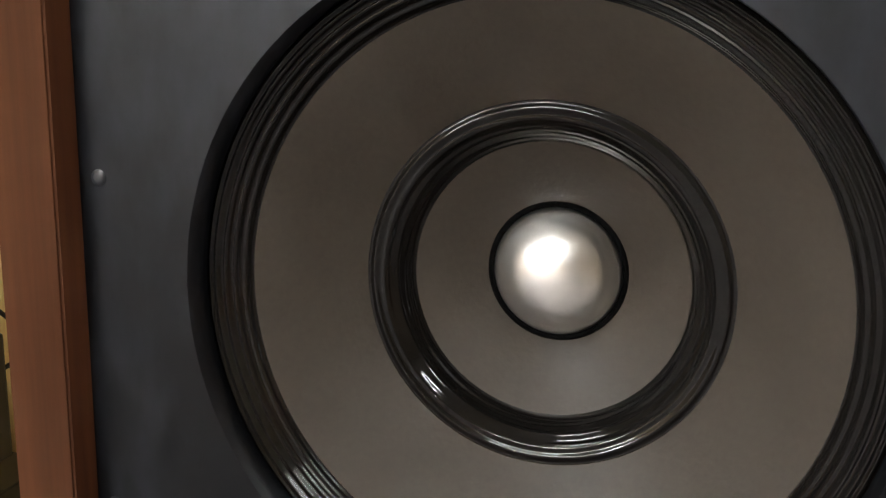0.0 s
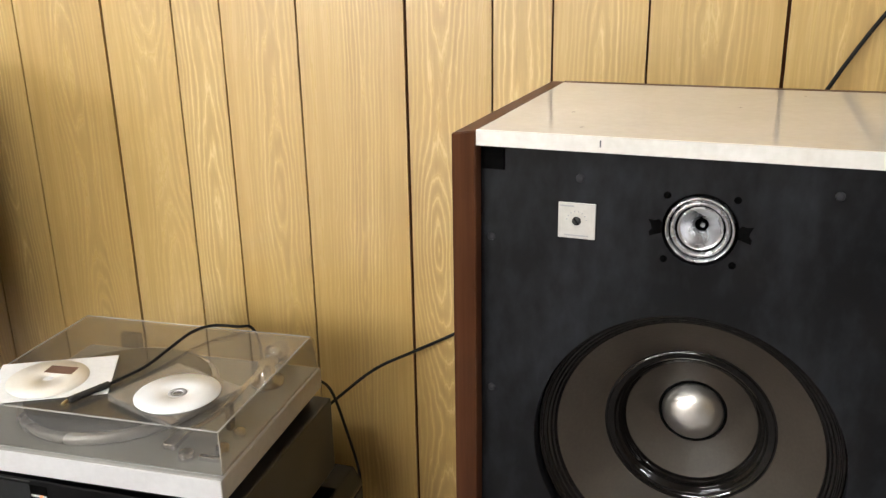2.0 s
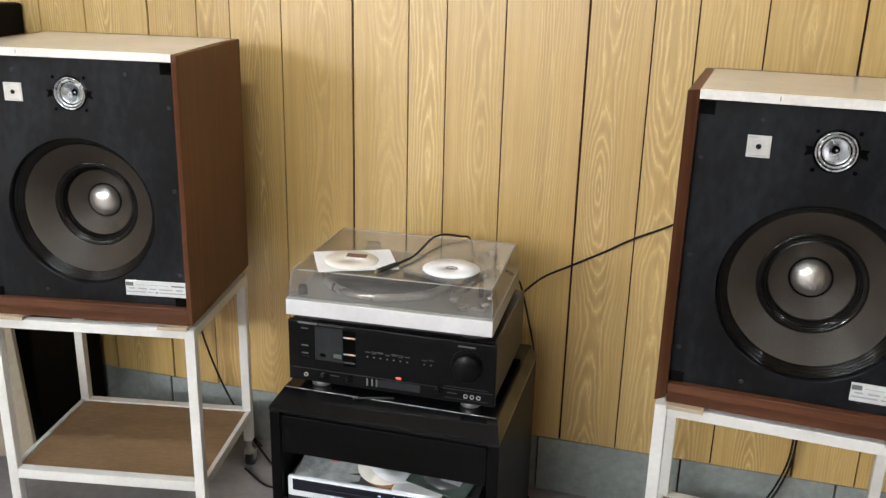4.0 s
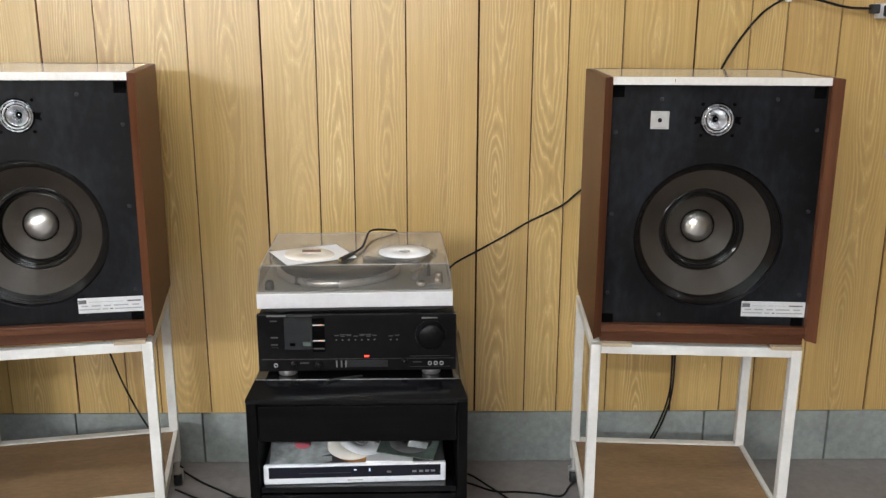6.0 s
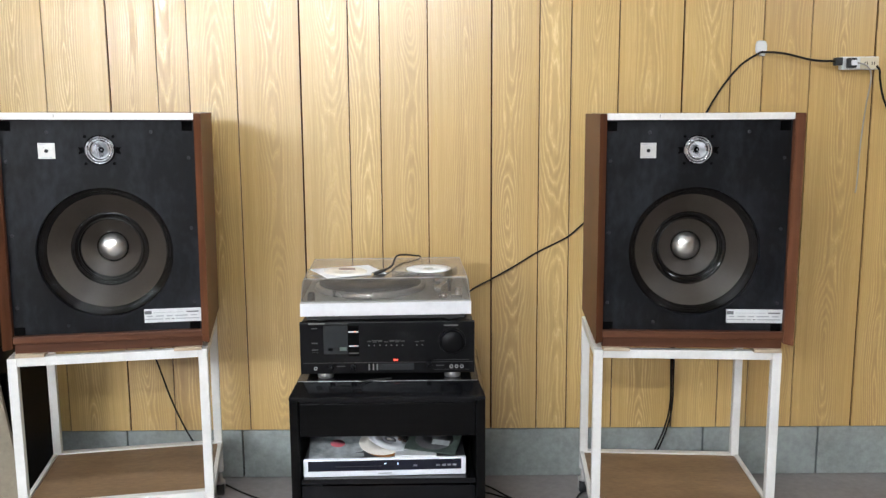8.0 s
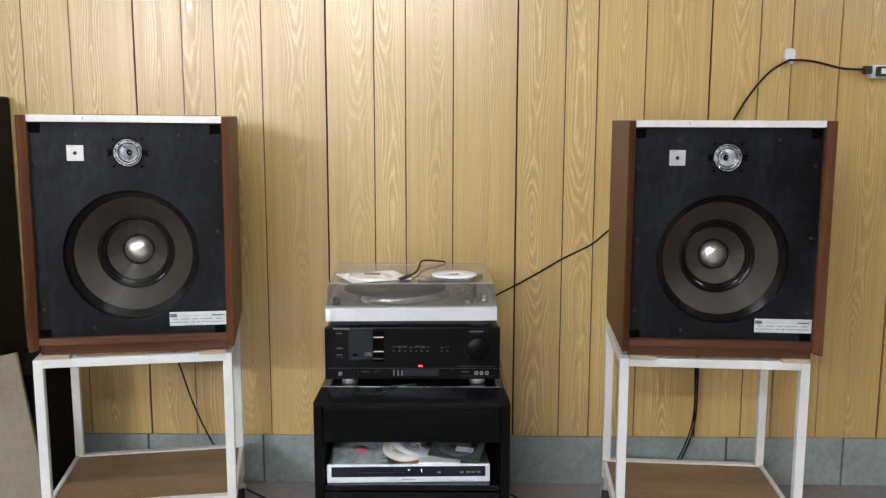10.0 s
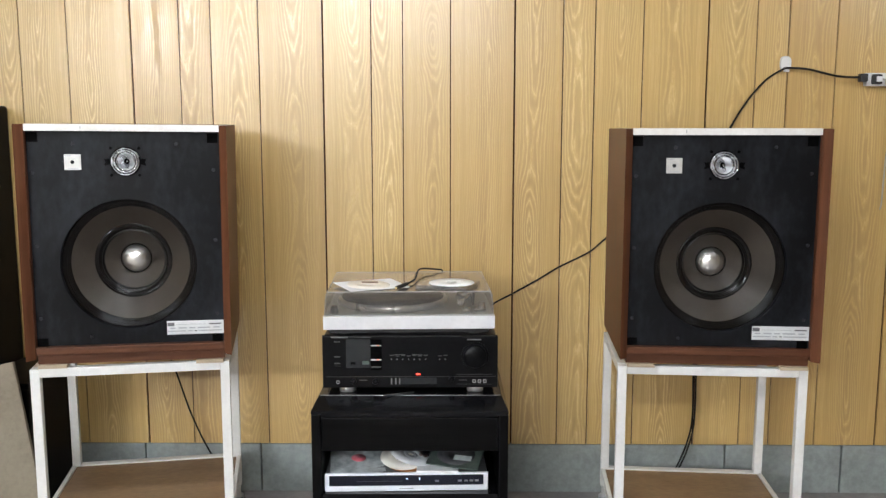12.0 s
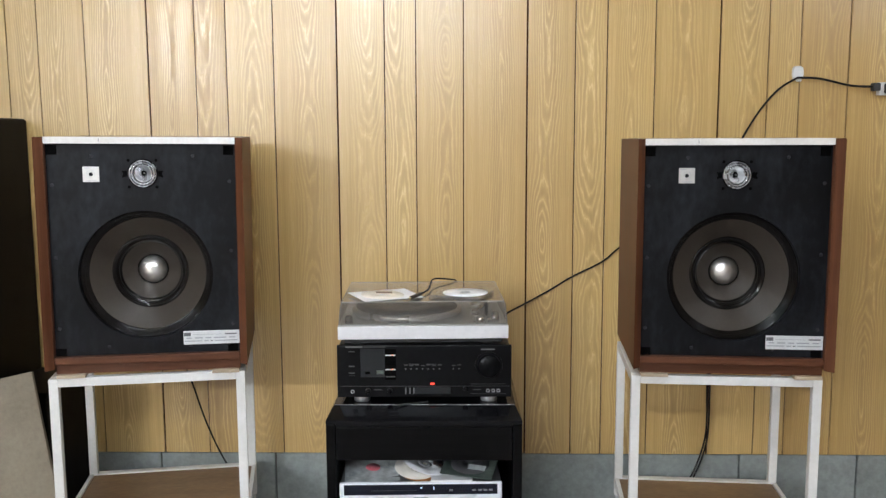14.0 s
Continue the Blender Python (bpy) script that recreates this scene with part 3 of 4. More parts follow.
def speaker_stand(m, width, depth, top, shelf):
    """Origin on the floor below the middle of the front top rail."""
    t = thing("speaker_stand", "white-painted angle-steel stand with wooden shelf on castors", "speaker stand", m, "speaker stands")
    w, b = width / 2, 0.024
    for x in (-w, w - b):
        for y in (0, depth - b):
            part("leg", boxed(x, x + b, y, y + b, 0.085, top - 0.001, 0.002), M_STAND, t)
    for y in (0.0005, depth - b - 0.0005):
        part("top_rail", boxed(-w + b, w - b, y, y + b, top - 0.023, top, 0.0015), M_STAND, t)
        part("lower_rail", boxed(-w + b, w - b, y, y + b, shelf - 0.022, shelf + 0.0035, 0.0015), M_STAND, t)
    for x in (-w + 0.0005, w - b - 0.0005):
        part("top_rail", boxed(x, x + b, b, depth - b, top - 0.023, top, 0.0015), M_STAND, t)
        x = x if x < 0 else x + b * 0.5
        part("lower_rail", boxed(x, x + b * 0.5, b, depth - b, shelf - 0.022, shelf + 0.0035, 0.0015), M_STAND, t)
    part("shelf", boxed(-w + 0.014, w - 0.014, b + 0.001, depth - b - 0.001, shelf - 0.0115, shelf, 0.0015), M_SHELF, t, "worn brown plywood shelf")
    for x in (-w + b / 2, w - b / 2):
        for y in (b / 2 + 0.004, depth - b / 2 - 0.004):
            c = part("castor", lathe(bmesh.new(), ((0, 0.085), (0.008, 0.085), (0.008, 0.055), (0.014, 0.055), (0.014, 0.045), (0, 0.045)), 14, "Z", (x, y, 0)), M_STEEL, t, "small steel castor")
            part("wheel", lathe(bmesh.new(), ((0, -0.011), (0.022, -0.011), (0.025, -0.008), (0.025, 0.008), (0.022, 0.011), (0, 0.011)), 20, "X", (x, y + 0.012, 0.0255)), M_RUBBER, c, "black rubber wheel")
            for s in (-1, 1):
                part("fork", boxed(x + s * 0.0135 - 0.001, x + s * 0.0135 + 0.001, y - 0.004, y + 0.022, 0.02, 0.047, 0.0005), M_STEEL, c)
    return t


loudspeaker(pose(-0.0569, 0.4423, 0.588, 0, 0, -4.09))
loudspeaker(pose(-1.5785, 0.4235, 0.5977, 0.5, 0.5, 10.69))
speaker_stand(pose(-0.0659, 0.4387, 0.0, 0, 0, -4.30), 0.488, 0.392, 0.5738, 0.140)
speaker_stand(pose(-1.5810, 0.4120, 0.0, 0, 0, 10.6), 0.497, 0.392, 0.5835, 0.180)

# ---- hi-fi rack ----
rack = thing("hifi_rack", "black lacquered hi-fi rack with drawer and open shelves", "rack", pose(-0.8555, 0.374, 0, 0, 0, 0.6))
rw, rd = 0.2540, 0.44
for s in (-1, 1):
    a, b = sorted((s * rw, s * (rw - 0.024)))
    part("side_panel", boxed(a, b, 0.0, rd, 0.0, 0.4645, 0.003), M_RACK_FRONT, rack)
bm = bmesh.new()
base = [bm.verts.new(p) for p in ((-rw, -0.003, 0.4655), (rw, -0.003, 0.4655), (rw, rd, 0.4655), (-rw, rd, 0.4655))]
mid = [bm.verts.new(p) for p in ((-rw, -0.003, 0.474), (rw, -0.003, 0.474), (rw, rd, 0.474), (-rw, rd, 0.474))]
up = [bm.verts.new(p) for p in ((-rw + 0.016, 0.048, 0.502), (rw - 0.016, 0.048, 0.502), (rw - 0.016, rd, 0.502), (-rw + 0.016, rd, 0.502))]
for a, b in ((base, mid), (mid, up)):
    for k in range(4):
        bm.faces.new((a[k], a[(k + 1) % 4], b[(k + 1) % 4], b[k]))
bm.faces.new(up)
bm.faces.new(base)
bmesh.ops.recalc_face_normals(bm, faces=bm.faces)
bmesh.ops.bevel(bm, geom=list(bm.edges), offset=0.0015, segments=2, affect="EDGES")
part("top", bm, M_RACK, rack, "glossy black top with bevelled front")
drawer = part("drawer", boxed(-rw + 0.026, rw - 0.026, 0.004, 0.30, 0.366, 0.455, 0.002), M_RACK_FRONT, rack, "plain black drawer front")
# bright strip laid on the crease to paint in its highlight
part("crease_highlight", sweep(((-rw + 0.018, 0.048, 0.5020), (0.0, 0.048, 0.5020), (rw - 0.018, 0.048, 0.5020)), 0.0007), M_STEEL, rack, "thin bright strip standing in for the crease's highlight")
part("drawer_rail", boxed(-rw + 0.025, rw - 0.025, 0.010, 0.03, 0.456, 0.4645), M_RACK, rack)
part("shelf", boxed(-rw + 0.025, rw - 0.025, 0.006, rd - 0.02, 0.234, 0.249, 0.001), M_RACK, rack)
part("shelf", boxed(-rw + 0.025, rw - 0.025, 0.006, rd - 0.02, 0.04, 0.056, 0.001), M_RACK, rack)
part("toe_board", boxed(-rw + 0.025, rw - 0.025, 0.02, 0.035, 0.0, 0.0395), M_RACK_FRONT, rack)
part("back_panel", boxed(-rw + 0.025, rw - 0.025, rd - 0.012, rd - 0.002, 0.0, 0.4645), M_RACK_FRONT, rack)
part("glass_door", boxed(-rw + 0.027, rw - 0.027, 0.002, 0.006, 0.058, 0.231, 0.001), M_RACK, rack, "dark glass door of the lower compartment")

# ---- amplifier ----
amp = thing("amplifier", "wide black hi-fi amplifier standing on the rack", "amplifier", pose(-0.8562, 0.430, 0.5022, 0, 0, 1.0))
aw, ah, ad = 0.2290, 0.140, 0.34
AZ = 0.0175
bm = boxed(-aw, aw, 0.0, 0.012, AZ, AZ + ah, 0.003)
front = part("front_panel", bm, M_AMP, amp, "black anodised front panel")
part("casing", boxed(-aw + 0.004, aw - 0.004, 0.0125, ad, AZ + 0.004, AZ + ah - 0.0005, 0.004), M_AMP_TOP, amp, "dark metal casing")
for k in range(22):
    part("vent_slot", boxed(-0.15 + k * 0.014, -0.145 + k * 0.014, 0.10, 0.30, AZ + ah - 0.001, AZ + ah - 0.0002), M_BLACK, amp)
for fx in (-0.167, 0.171):
    for fy in (0.035, 0.33):
        part("foot", lathe(bmesh.new(), ((0, 0), (0.020, 0), (0.0215, 0.002), (0.0215, 0.012), (0.019, AZ + 0.0045), (0, AZ + 0.0045)), 24, "Z", (fx, fy, 0)), M_STEEL, amp, "round metal foot")


def at_amp(px, py):
    """A spot on the amplifier's face, from its drawing 867 wide and 250 high."""
    return (px - 538.5) * 0.457 / 867, AZ + (625 - py) * ah / 250


def face(name, x0, y0, x1, y1, material, depth=0.001, label="", bevel=0.0):
    a, c = at_amp(x0, y1)
    b, d = at_amp(x1, y0)
    return part(name, boxed(a, b, -depth, 0.0002, c, d, bevel), material, front, label)


def knob(px, py, r, length, material=M_AMP, name="knob"):
    x, z = at_amp(px, py)
    return part(name, lathe(bmesh.new(), ((r, 0), (r, -length * 0.85), (r * 0.9, -length), (0, -length)), 32, "Y", (x, 0, z)), material, front)


face("display_window", 222, 390, 342, 528, M_AMP_GLASS, 0.0012, "grey display window")
face("display_mark", 302, 495, 336, 512, M_GREEN, 0.0016)
face("display_mark", 245, 500, 268, 513, M_BLACK, 0.0016)
face("button_bay", 344, 393, 398, 540, M_BLACK, 0.0006)
for y in (422, 490):
    face("lit_key", 346, y - 2, 396, y + 2, M_SILVER, 0.0030, "silver selector key", 0.0003)
    face("key_light", 376, y - 3, 385, y + 1, M_AMBER, 0.0034)
face("lit_key", 346, 522, 394, 527, M_CAPTION, 0.0025)
for y in (405, 476, 508, 522):
    face("button", 163, y - 3, 192, y + 2, M_CAPTION if y != 522 else M_AMP, 0.002)
face("maker_mark", 148, 379, 232, 386, M_MARK, 0.0005)
face("maker_mark", 238, 381, 345, 385, M_CAPTION, 0.0005)
for k, x in enumerate((447, 474, 502, 531, 558, 586, 614, 684, 712)):
    face("key_caption", x - 9, 467 + (k % 2) * 3, x + 11, 471 + (k % 2) * 3, M_CAPTION, 0.0005)
    face("small_key", x - 3, 486, x + 3, 490, M_MARK, 0.0012)
face("key_caption", 462, 464, 512, 467, M_CAPTION, 0.0005)
face("key_caption", 548, 464, 600, 467, M_CAPTION, 0.0005)
face("volume_caption", 820, 392, 890, 398, M_MARK, 0.0005)
knob(860, 470, 0.030, 0.020, M_AMP, "volume_knob")
for k in range(31):
    a = math.radians(-50 + k * 280 / 30)
    x, z = at_amp(860, 470)
    part("volume_mark", boxed(-0.0004, 0.0004, -0.0005, 0.0002, 0.0345, 0.0368, m=pose(x, 0, z, 0, math.degrees(a) - 90)), M_CAPTION, front)
face("indicator", 568, 556, 589, 563, M_RED, 0.0012, "small red lit indicator")
face("lower_display", 490, 576, 670, 607, M_AMP_GLASS, 0.0010, "long grey display strip")
for x in (446, 467, 486):
    face("slim_key", x - 3, 579, x + 3, 607, M_MARK, 0.0022)
face("trim_line", 120, 570, 965, 573, M_LINE, 0.0006)
for x, y in ((258, 592), (366, 592), (745, 580)):
    knob(x, y, 0.0068, 0.012)
for x, y in ((180, 597), (856, 593), (882, 593), (908, 593)):
    u, z = at_amp(x, y)
    part("socket", lathe(bmesh.new(), ((0.0048, 0), (0.0048, -0.002), (0.0030, -0.002), (0.0030, 0.0)), 18, "Y", (u, 0, z)), M_STEEL, front)
face("flap_line", 768, 560, 945, 563, M_LINE, 0.0006)
face("flap_line", 768, 607, 945, 609, M_LINE, 0.0006)
for x in (305, 550, 800):
    face("key_caption", x - 20, 586, x + 20, 590, M_CAPTION, 0.0005)

# ---- turntable ----
TTM = pose(-0.8575, 0.4175, 0.6565, 0, 0, 2.6)
tt = thing("turntable", "silver turntable with closed smoked lid, standing on amplifier", "turntable", TTM)
tw_, td = 0.222, 0.344
bm = boxed(-tw_, tw_, 0.0, td, 0.0225, 0.058, 0.003)
# grey sides and bright front paint in how each reflects the room
part("plinth", bm, M_SILVER_DIM, tt, "silver plinth greyed for its dimmer reflections")
part("front_panel", boxed(-tw_ + 0.001, tw_ - 0.001, -0.0025, -0.0002, 0.0235, 0.0572, 0.0008), M_SILVER, tt, "silver front strip, brighter for what it reflects")
part("base", boxed(-tw_ + 0.015, tw_ - 0.015, 0.018, td - 0.015, 0.0105, 0.0222), M_RUBBER, tt, "black recessed underside")
for x in (-0.17, 0.17):
    for y in (0.05, td - 0.05):
        part("foot", lathe(bmesh.new(), ((0, 0.0035), (0.024, 0.0035), (0.024, 0.0105), (0, 0.0105)), 20, "Z", (x, y, 0.0)), M_RUBBER, tt)
deck = part("deck", boxed(-tw_ + 0.006, tw_ - 0.006, 0.008, td - 0.006, 0.0582, 0.0602), M_DECK, tt, "grey metal deck plate")
pc = (-0.045, 0.175)
part("platter", lathe(bmesh.new(), ((0, 0.061), (0.148, 0.061), (0.151, 0.064), (0.151, 0.073), (0.147, 0.0765), (0, 0.0765)), 72, "Z", (*pc, 0)), M_PLATTER, tt, "polished alloy platter")
part("platter_mat", lathe(bmesh.new(), ((0.140, 0.0767), (0.140, 0.079), (0.05, 0.079), (0.049, 0.0784), (0, 0.0784)), 72, "Z", (*pc, 0)), M_MAT, tt, "dark rubber mat")
part("spindle", lathe(bmesh.new(), ((0.0035, 0.0785), (0.0035, 0.090), (0, 0.0915)), 14, "Z", (*pc, 0)), M_ALU, tt)
arm = part("tonearm_base", lathe(bmesh.new(), ((0.027, 0.0603), (0.027, 0.068), (0.015, 0.070), (0.013, 0.098), (0, 0.098)), 28, "Z", (0.162, 0.265, 0)), M_ALU, tt, "chrome tonearm pivot")
part("arm_tube", sweep(((0.162, 0.30, 0.096), (0.162, 0.265, 0.096), (0.163, 0.15, 0.092), (0.155, 0.09, 0.089), (0.138, 0.055, 0.087)), 0.0042), M_ALU, arm)
part("counterweight", lathe(bmesh.new(), ((0, 0.29), (0.014, 0.29), (0.014, 0.325), (0, 0.325)), 24, "Y", (0.162, 0, 0.096)), M_ALU, arm)
part("head_shell", boxed(0.126, 0.144, 0.018, 0.058, 0.081, 0.091, 0.002), M_ALU, arm)
part("arm_rest", boxed(0.168, 0.176, 0.115, 0.13, 0.0603, 0.10, 0.002), M_RUBBER, deck)
for x, y, r in ((0.150, 0.035, 0.011), (0.192, 0.060, 0.010), (0.195, 0.105, 0.009)):
    part("control_knob", lathe(bmesh.new(), ((r, 0.0603), (r, 0.070), (r * 0.85, 0.072), (0, 0.072)), 24, "Z", (x, y, 0)), M_ALU, deck)
part("lever", boxed(0.17, 0.20, 0.033, 0.040, 0.0603, 0.068, 0.001), M_ALU, deck)
part("strobe_light", lathe(bmesh.new(), ((0.010, 0.0603), (0.010, 0.074), (0.007, 0.080), (0, 0.080)), 20, "Z", (-0.195, 0.03, 0)), M_RUBBER, deck)
# lid: five walls of thin plastic, the front leaning back a little
LZ0, LZ1, TH = 0.0606, 0.118, 0.0026


def lid_shell():
    bm = bmesh.new()
    rings = []
    for inset, z, off in ((0.002, LZ0, 0.0), (0.006, LZ1 - 0.006, 0.0), (0.011, LZ1, 0.0), (0.013, LZ1 - TH, 0.0), (0.006 + TH, LZ1 - 0.008, 0.0), (0.002 + TH, LZ0, 0.0)):
        x0, x1, y0, y1 = -tw_ + inset, tw_ - inset, 0.003 + inset * 1.6, td - inset
        rings.append([bm.verts.new(p) for p in ((x0, y0, z), (x1, y0, z), (x1, y1, z), (x0, y1, z))])
    for a, b in zip(rings, rings[1:]):
        if a is rings[2]:
            continue
        for k in range(4):
            bm.faces.new((a[k], a[(k + 1) % 4], b[(k + 1) % 4], b[k]))
    bm.faces.new(rings[2])
    bm.faces.new(rings[3])
    for k in range(4):
        bm.faces.new((rings[5][k], rings[5][(k + 1) % 4], rings[0][(k + 1) % 4], rings[0][k]))
    bmesh.ops.recalc_face_normals(bm, faces=bm.faces)
    return bm


lid = part("lid", lid_shell(), M_ACRYLIC, tt, "closed clear smoked plastic lid")
# pale strips along the lid's edges stand in for their highlights
ex, ey0, ey1, ez = tw_ - 0.0105, 0.0200, td - 0.0105, LZ1 - 0.0005
for pts in (((-ex, ey0, ez), (ex, ey0, ez)), ((-ex, ey1, ez), (ex, ey1, ez)), ((-ex, ey0, ez), (-ex, ey1, ez)), ((ex, ey0, ez), (ex, ey1, ez))):
    part("edge_highlight", sweep((pts[0], ((pts[0][0] + pts[1][0]) / 2, (pts[0][1] + pts[1][1]) / 2, ez), pts[1]), 0.0013), M_EDGE_HIGHLIGHT, lid, "pale strip painted as the lid edge's highlight")
for sx in (-1, 1):
    part("edge_highlight", sweep(((sx * (tw_ - 0.003), 0.0075, LZ0), (sx * (tw_ - 0.0055), 0.012, (LZ0 + LZ1) / 2), (sx * ex, ey0, ez)), 0.0011), M_EDGE_HIGHLIGHT, lid, "pale strip painted as the lid edge's highlight")
for x in (-0.14, 0.14):
    part("hinge", boxed(x - 0.018, x + 0.018, td - 0.002, td + 0.012, 0.045, 0.085, 0.003), M_RUBBER, lid)

# ---- discs on the lid ----
LID_TOP = 0.6565 + LZ1


def disc_mesh(r=0.06, hole=0.0075, th=0.0012, n=56):
    return lathe(bmesh.new(), ((hole, 0), (r, 0), (r, th), (hole, th)), n, "Z", closed=True)


case = thing("disc_case", "clear plastic disc case lying on the turntable lid", "disc case", pose(-0.7575, 0.517, LID_TOP + 0.0004, 0, 0, -19))
part("tray", boxed(-0.071, 0.071, -0.0625, 0.0625, 0.0, 0.005, 0.0008), M_CLEAR, case, "clear tray")
part("cover", boxed(-0.071, 0.071, -0.0625, 0.0625, 0.0055, 0.0098, 0.0008), M_CLEAR, case, "clear hinged cover")
part("inlay", boxed(0.02, 0.068, -0.060, -0.045, 0.0051, 0.0054), M_PRINT, case, "reddish printed strip")
cd = thing("compact_disc", "white-printed compact disc lying on its case", "disc", pose(-0.748, 0.510, LID_TOP + 0.0106, 0, 0, 20))
part("disc", disc_mesh(), M_DISC, cd, "plain white printed face")
part("hub", lathe(bmesh.new(), ((0.0075, 0.0013), (0.0135, 0.0013), (0.0135, 0.0016), (0.0075, 0.0016)), 32, "Z", closed=True), M_INK_GREY, cd)
sleeve = thing("paper_sleeve", "white paper sleeve with disc, lying on turntable lid", "disc sleeve", pose(-0.963, 0.512, LID_TOP + 0.0035, 2, 1, 29))
part("envelope", boxed(-0.085, 0.085, -0.061, 0.061, 0.0, 0.0012, 0.0004), M_PAPER, sleeve)
part("disc", lathe(bmesh.new(), ((0.0075, 0.0013), (0.058, 0.0013), (0.058, 0.0021), (0.0075, 0.0021)), 48, "Z", (-0.008, 0.0, 0), closed=True), M_CREAM, sleeve, "cream printed disc")
part("picture", boxed(-0.022, 0.022, 0.008, 0.030, 0.0022, 0.0026, m=pose(0.0, 0.006, 0, 0, 0, -20)), M_PRINT, sleeve, "small brown picture")

# ---- disc player and discs in the rack ----
dvd = thing("disc_player", "slim silver disc player on the rack shelf", "disc player", pose(-0.866, 0.403, 0.249, 0, 0, 2.3))
part("casing", boxed(-0.213, 0.213, 0.006, 0.26, 0.003, 0.046, 0.003), M_DVD, dvd, "dull grey metal casing")
fp = part("front_panel", boxed(-0.2145, 0.2145, -0.006, 0.0058, 0.0, 0.049, 0.004), M_BRIGHT, dvd, "bright silver front panel")
part("window", boxed(-0.202, 0.202, -0.0075, -0.0055, 0.0165, 0.0445, 0.001), M_NAVY, fp, "dark display window")
part("tray_line", boxed(-0.13, -0.01, -0.0082, -0.0074, 0.028, 0.0295), M_LINE, fp)
part("display_digit", boxed(-0.002, 0.004, -0.0082, -0.0074, 0.0345, 0.0365), M_BLUE, fp)
part("display_digit", boxed(0.0335, 0.0355, -0.0082, -0.0074, 0.031, 0.038), M_BLUE, fp)
for x in (0.08, 0.140, 0.156, 0.170, 0.184):
    part("key", boxed(x - 0.005, x + 0.005, -0.0085, -0.0074, 0.026, 0.031, 0.0004), M_MARK, fp)
part("maker_mark", boxed(-0.018, 0.018, -0.0064, -0.0059, 0.007, 0.0095), M_INK_GREY, fp)

pz = 0.249 + 0.0465
slv = thing("disc_sleeve", "clear disc sleeve with a pink print, on the player", "disc sleeve", pose(-1.003, 0.475, pz + 0.004, 9, 3, 8))
part("envelope", boxed(-0.072, 0.072, -0.07, 0.07, 0.0, 0.004, 0.001), M_FROST, slv, "frosted clear envelope")
part("print", lathe(bmesh.new(), ((0, 0.0047), (0.020, 0.0047), (0.020, 0.0042), (0, 0.0042)), 18, "Z", (0.004, 0.012, 0)), M_PINK, slv, "pink printed patch")
part("flap", boxed(-0.073, 0.073, -0.074, -0.045, 0.0052, 0.0060, 0.0003, m=pose(0, 0, 0, -3)), M_FROST, slv)
for k, (x, y, tilt, lean, mm, lab) in enumerate(((-0.866, 0.470, 6, 0, M_ORANGE, "amber-backed disc lying on the player"), (-0.880, 0.472, 12, -3, M_CREAM, "cream printed disc leaning on other discs"), (-0.858, 0.474, 16, 5, M_DISC, "white printed disc on top of a leaning stack"))):
    d = thing("compact_disc", lab, "disc", pose(x, y, pz + 0.001 + k * 0.0035 + 0.06 * math.sin(math.radians(tilt)), tilt, lean, 30 * k), "discs in the rack")
    part("disc", disc_mesh(), mm, d)
    part("hub", lathe(bmesh.new(), ((0.0075, 0.0013), (0.019, 0.0013), (0.019, 0.0016), (0.0075, 0.0016)), 28, "Z", closed=True), M_INK_GREY, d, "clear grey hub")
    if k == 2:
        part("print", boxed(0.022, 0.046, 0.008, 0.022, 0.0013, 0.0017, m=pose(0, 0, 0, 0, 0, -60)), M_PRINT, d, "small dark print")
bk = thing("booklet", "thin white booklet lying on the disc player", "booklet", pose(-0.785, 0.462, pz + 0.0005, 0, 0, -1))
part("pages", boxed(-0.054, 0.056, -0.06, 0.06, 0.0, 0.0075, 0.001), M_PAPER, bk)
gs = thing("disc_sleeve", "dark green clear disc sleeve on the booklet", "disc sleeve", pose(-0.735, 0.480, pz + 0.022, 10, 3, -12))
part("envelope", boxed(-0.07, 0.07, -0.065, 0.065, 0.0, 0.003, 0.001), M_GREEN, gs)
part("disc", lathe(bmesh.new(), ((0.0075, 0.0032), (0.052, 0.0032), (0.052, 0.0038), (0.0075, 0.0038)), 40, "Z", (0.0, -0.003, 0), closed=True), M_DVD, gs, "grey printed disc")
part("label", boxed(-0.002, 0.045, -0.03, -0.006, 0.0040, 0.0044), M_FROST, gs, "pale printed label")

pen = thing("pen", "thin dark pen lying on the rack top", "pen", pose(-0.885, 0.4245, 0.5046, 0, 0, 18))
part("barrel", lathe(bmesh.new(), ((0, -0.035), (0.0018, -0.035), (0.0023, -0.02), (0.0023, 0.04), (0, 0.04)), 12, "X"), M_RUBBER, pen)
part("tip", lathe(bmesh.new(), ((0, -0.050), (0.0012, -0.048), (0.0022, -0.0352), (0, -0.0352)), 12, "X"), M_ALU, pen)

# ---- cables, clip, outlet ----
def cable(pts, r, label, material=M_CABLE, group="cables"):
    return solid("cable", sweep(pts, r), material, label, "cable", group)


cable(((-0.70, 0.79, 0.585), (-0.665, 0.85, 0.612), (-0.62, 0.93, 0.640), (-0.554, 0.9595, 0.670), (-0.475, 0.9625, 0.714), (-0.408, 0.9625, 0.755), (-0.314, 0.9625, 0.803), (-0.264, 0.962, 0.845), (-0.20, 0.955, 0.895), (-0.14, 0.90, 0.93)), 0.0028, "black speaker cable rising along the panelled wall")
cable(((0.045, 0.852, 1.10), (0.075, 0.90, 1.14), (0.12, 0.9535, 1.206), (0.168, 0.9575, 1.282), (0.217, 0.9585, 1.339), (0.267, 0.9555, 1.372), (0.285, 0.9535, 1.376), (0.345, 0.9515, 1.372), (0.432, 0.9455, 1.351), (0.500, 0.9415, 1.347)), 0.0033, "black mains cable held by a clip on wall")
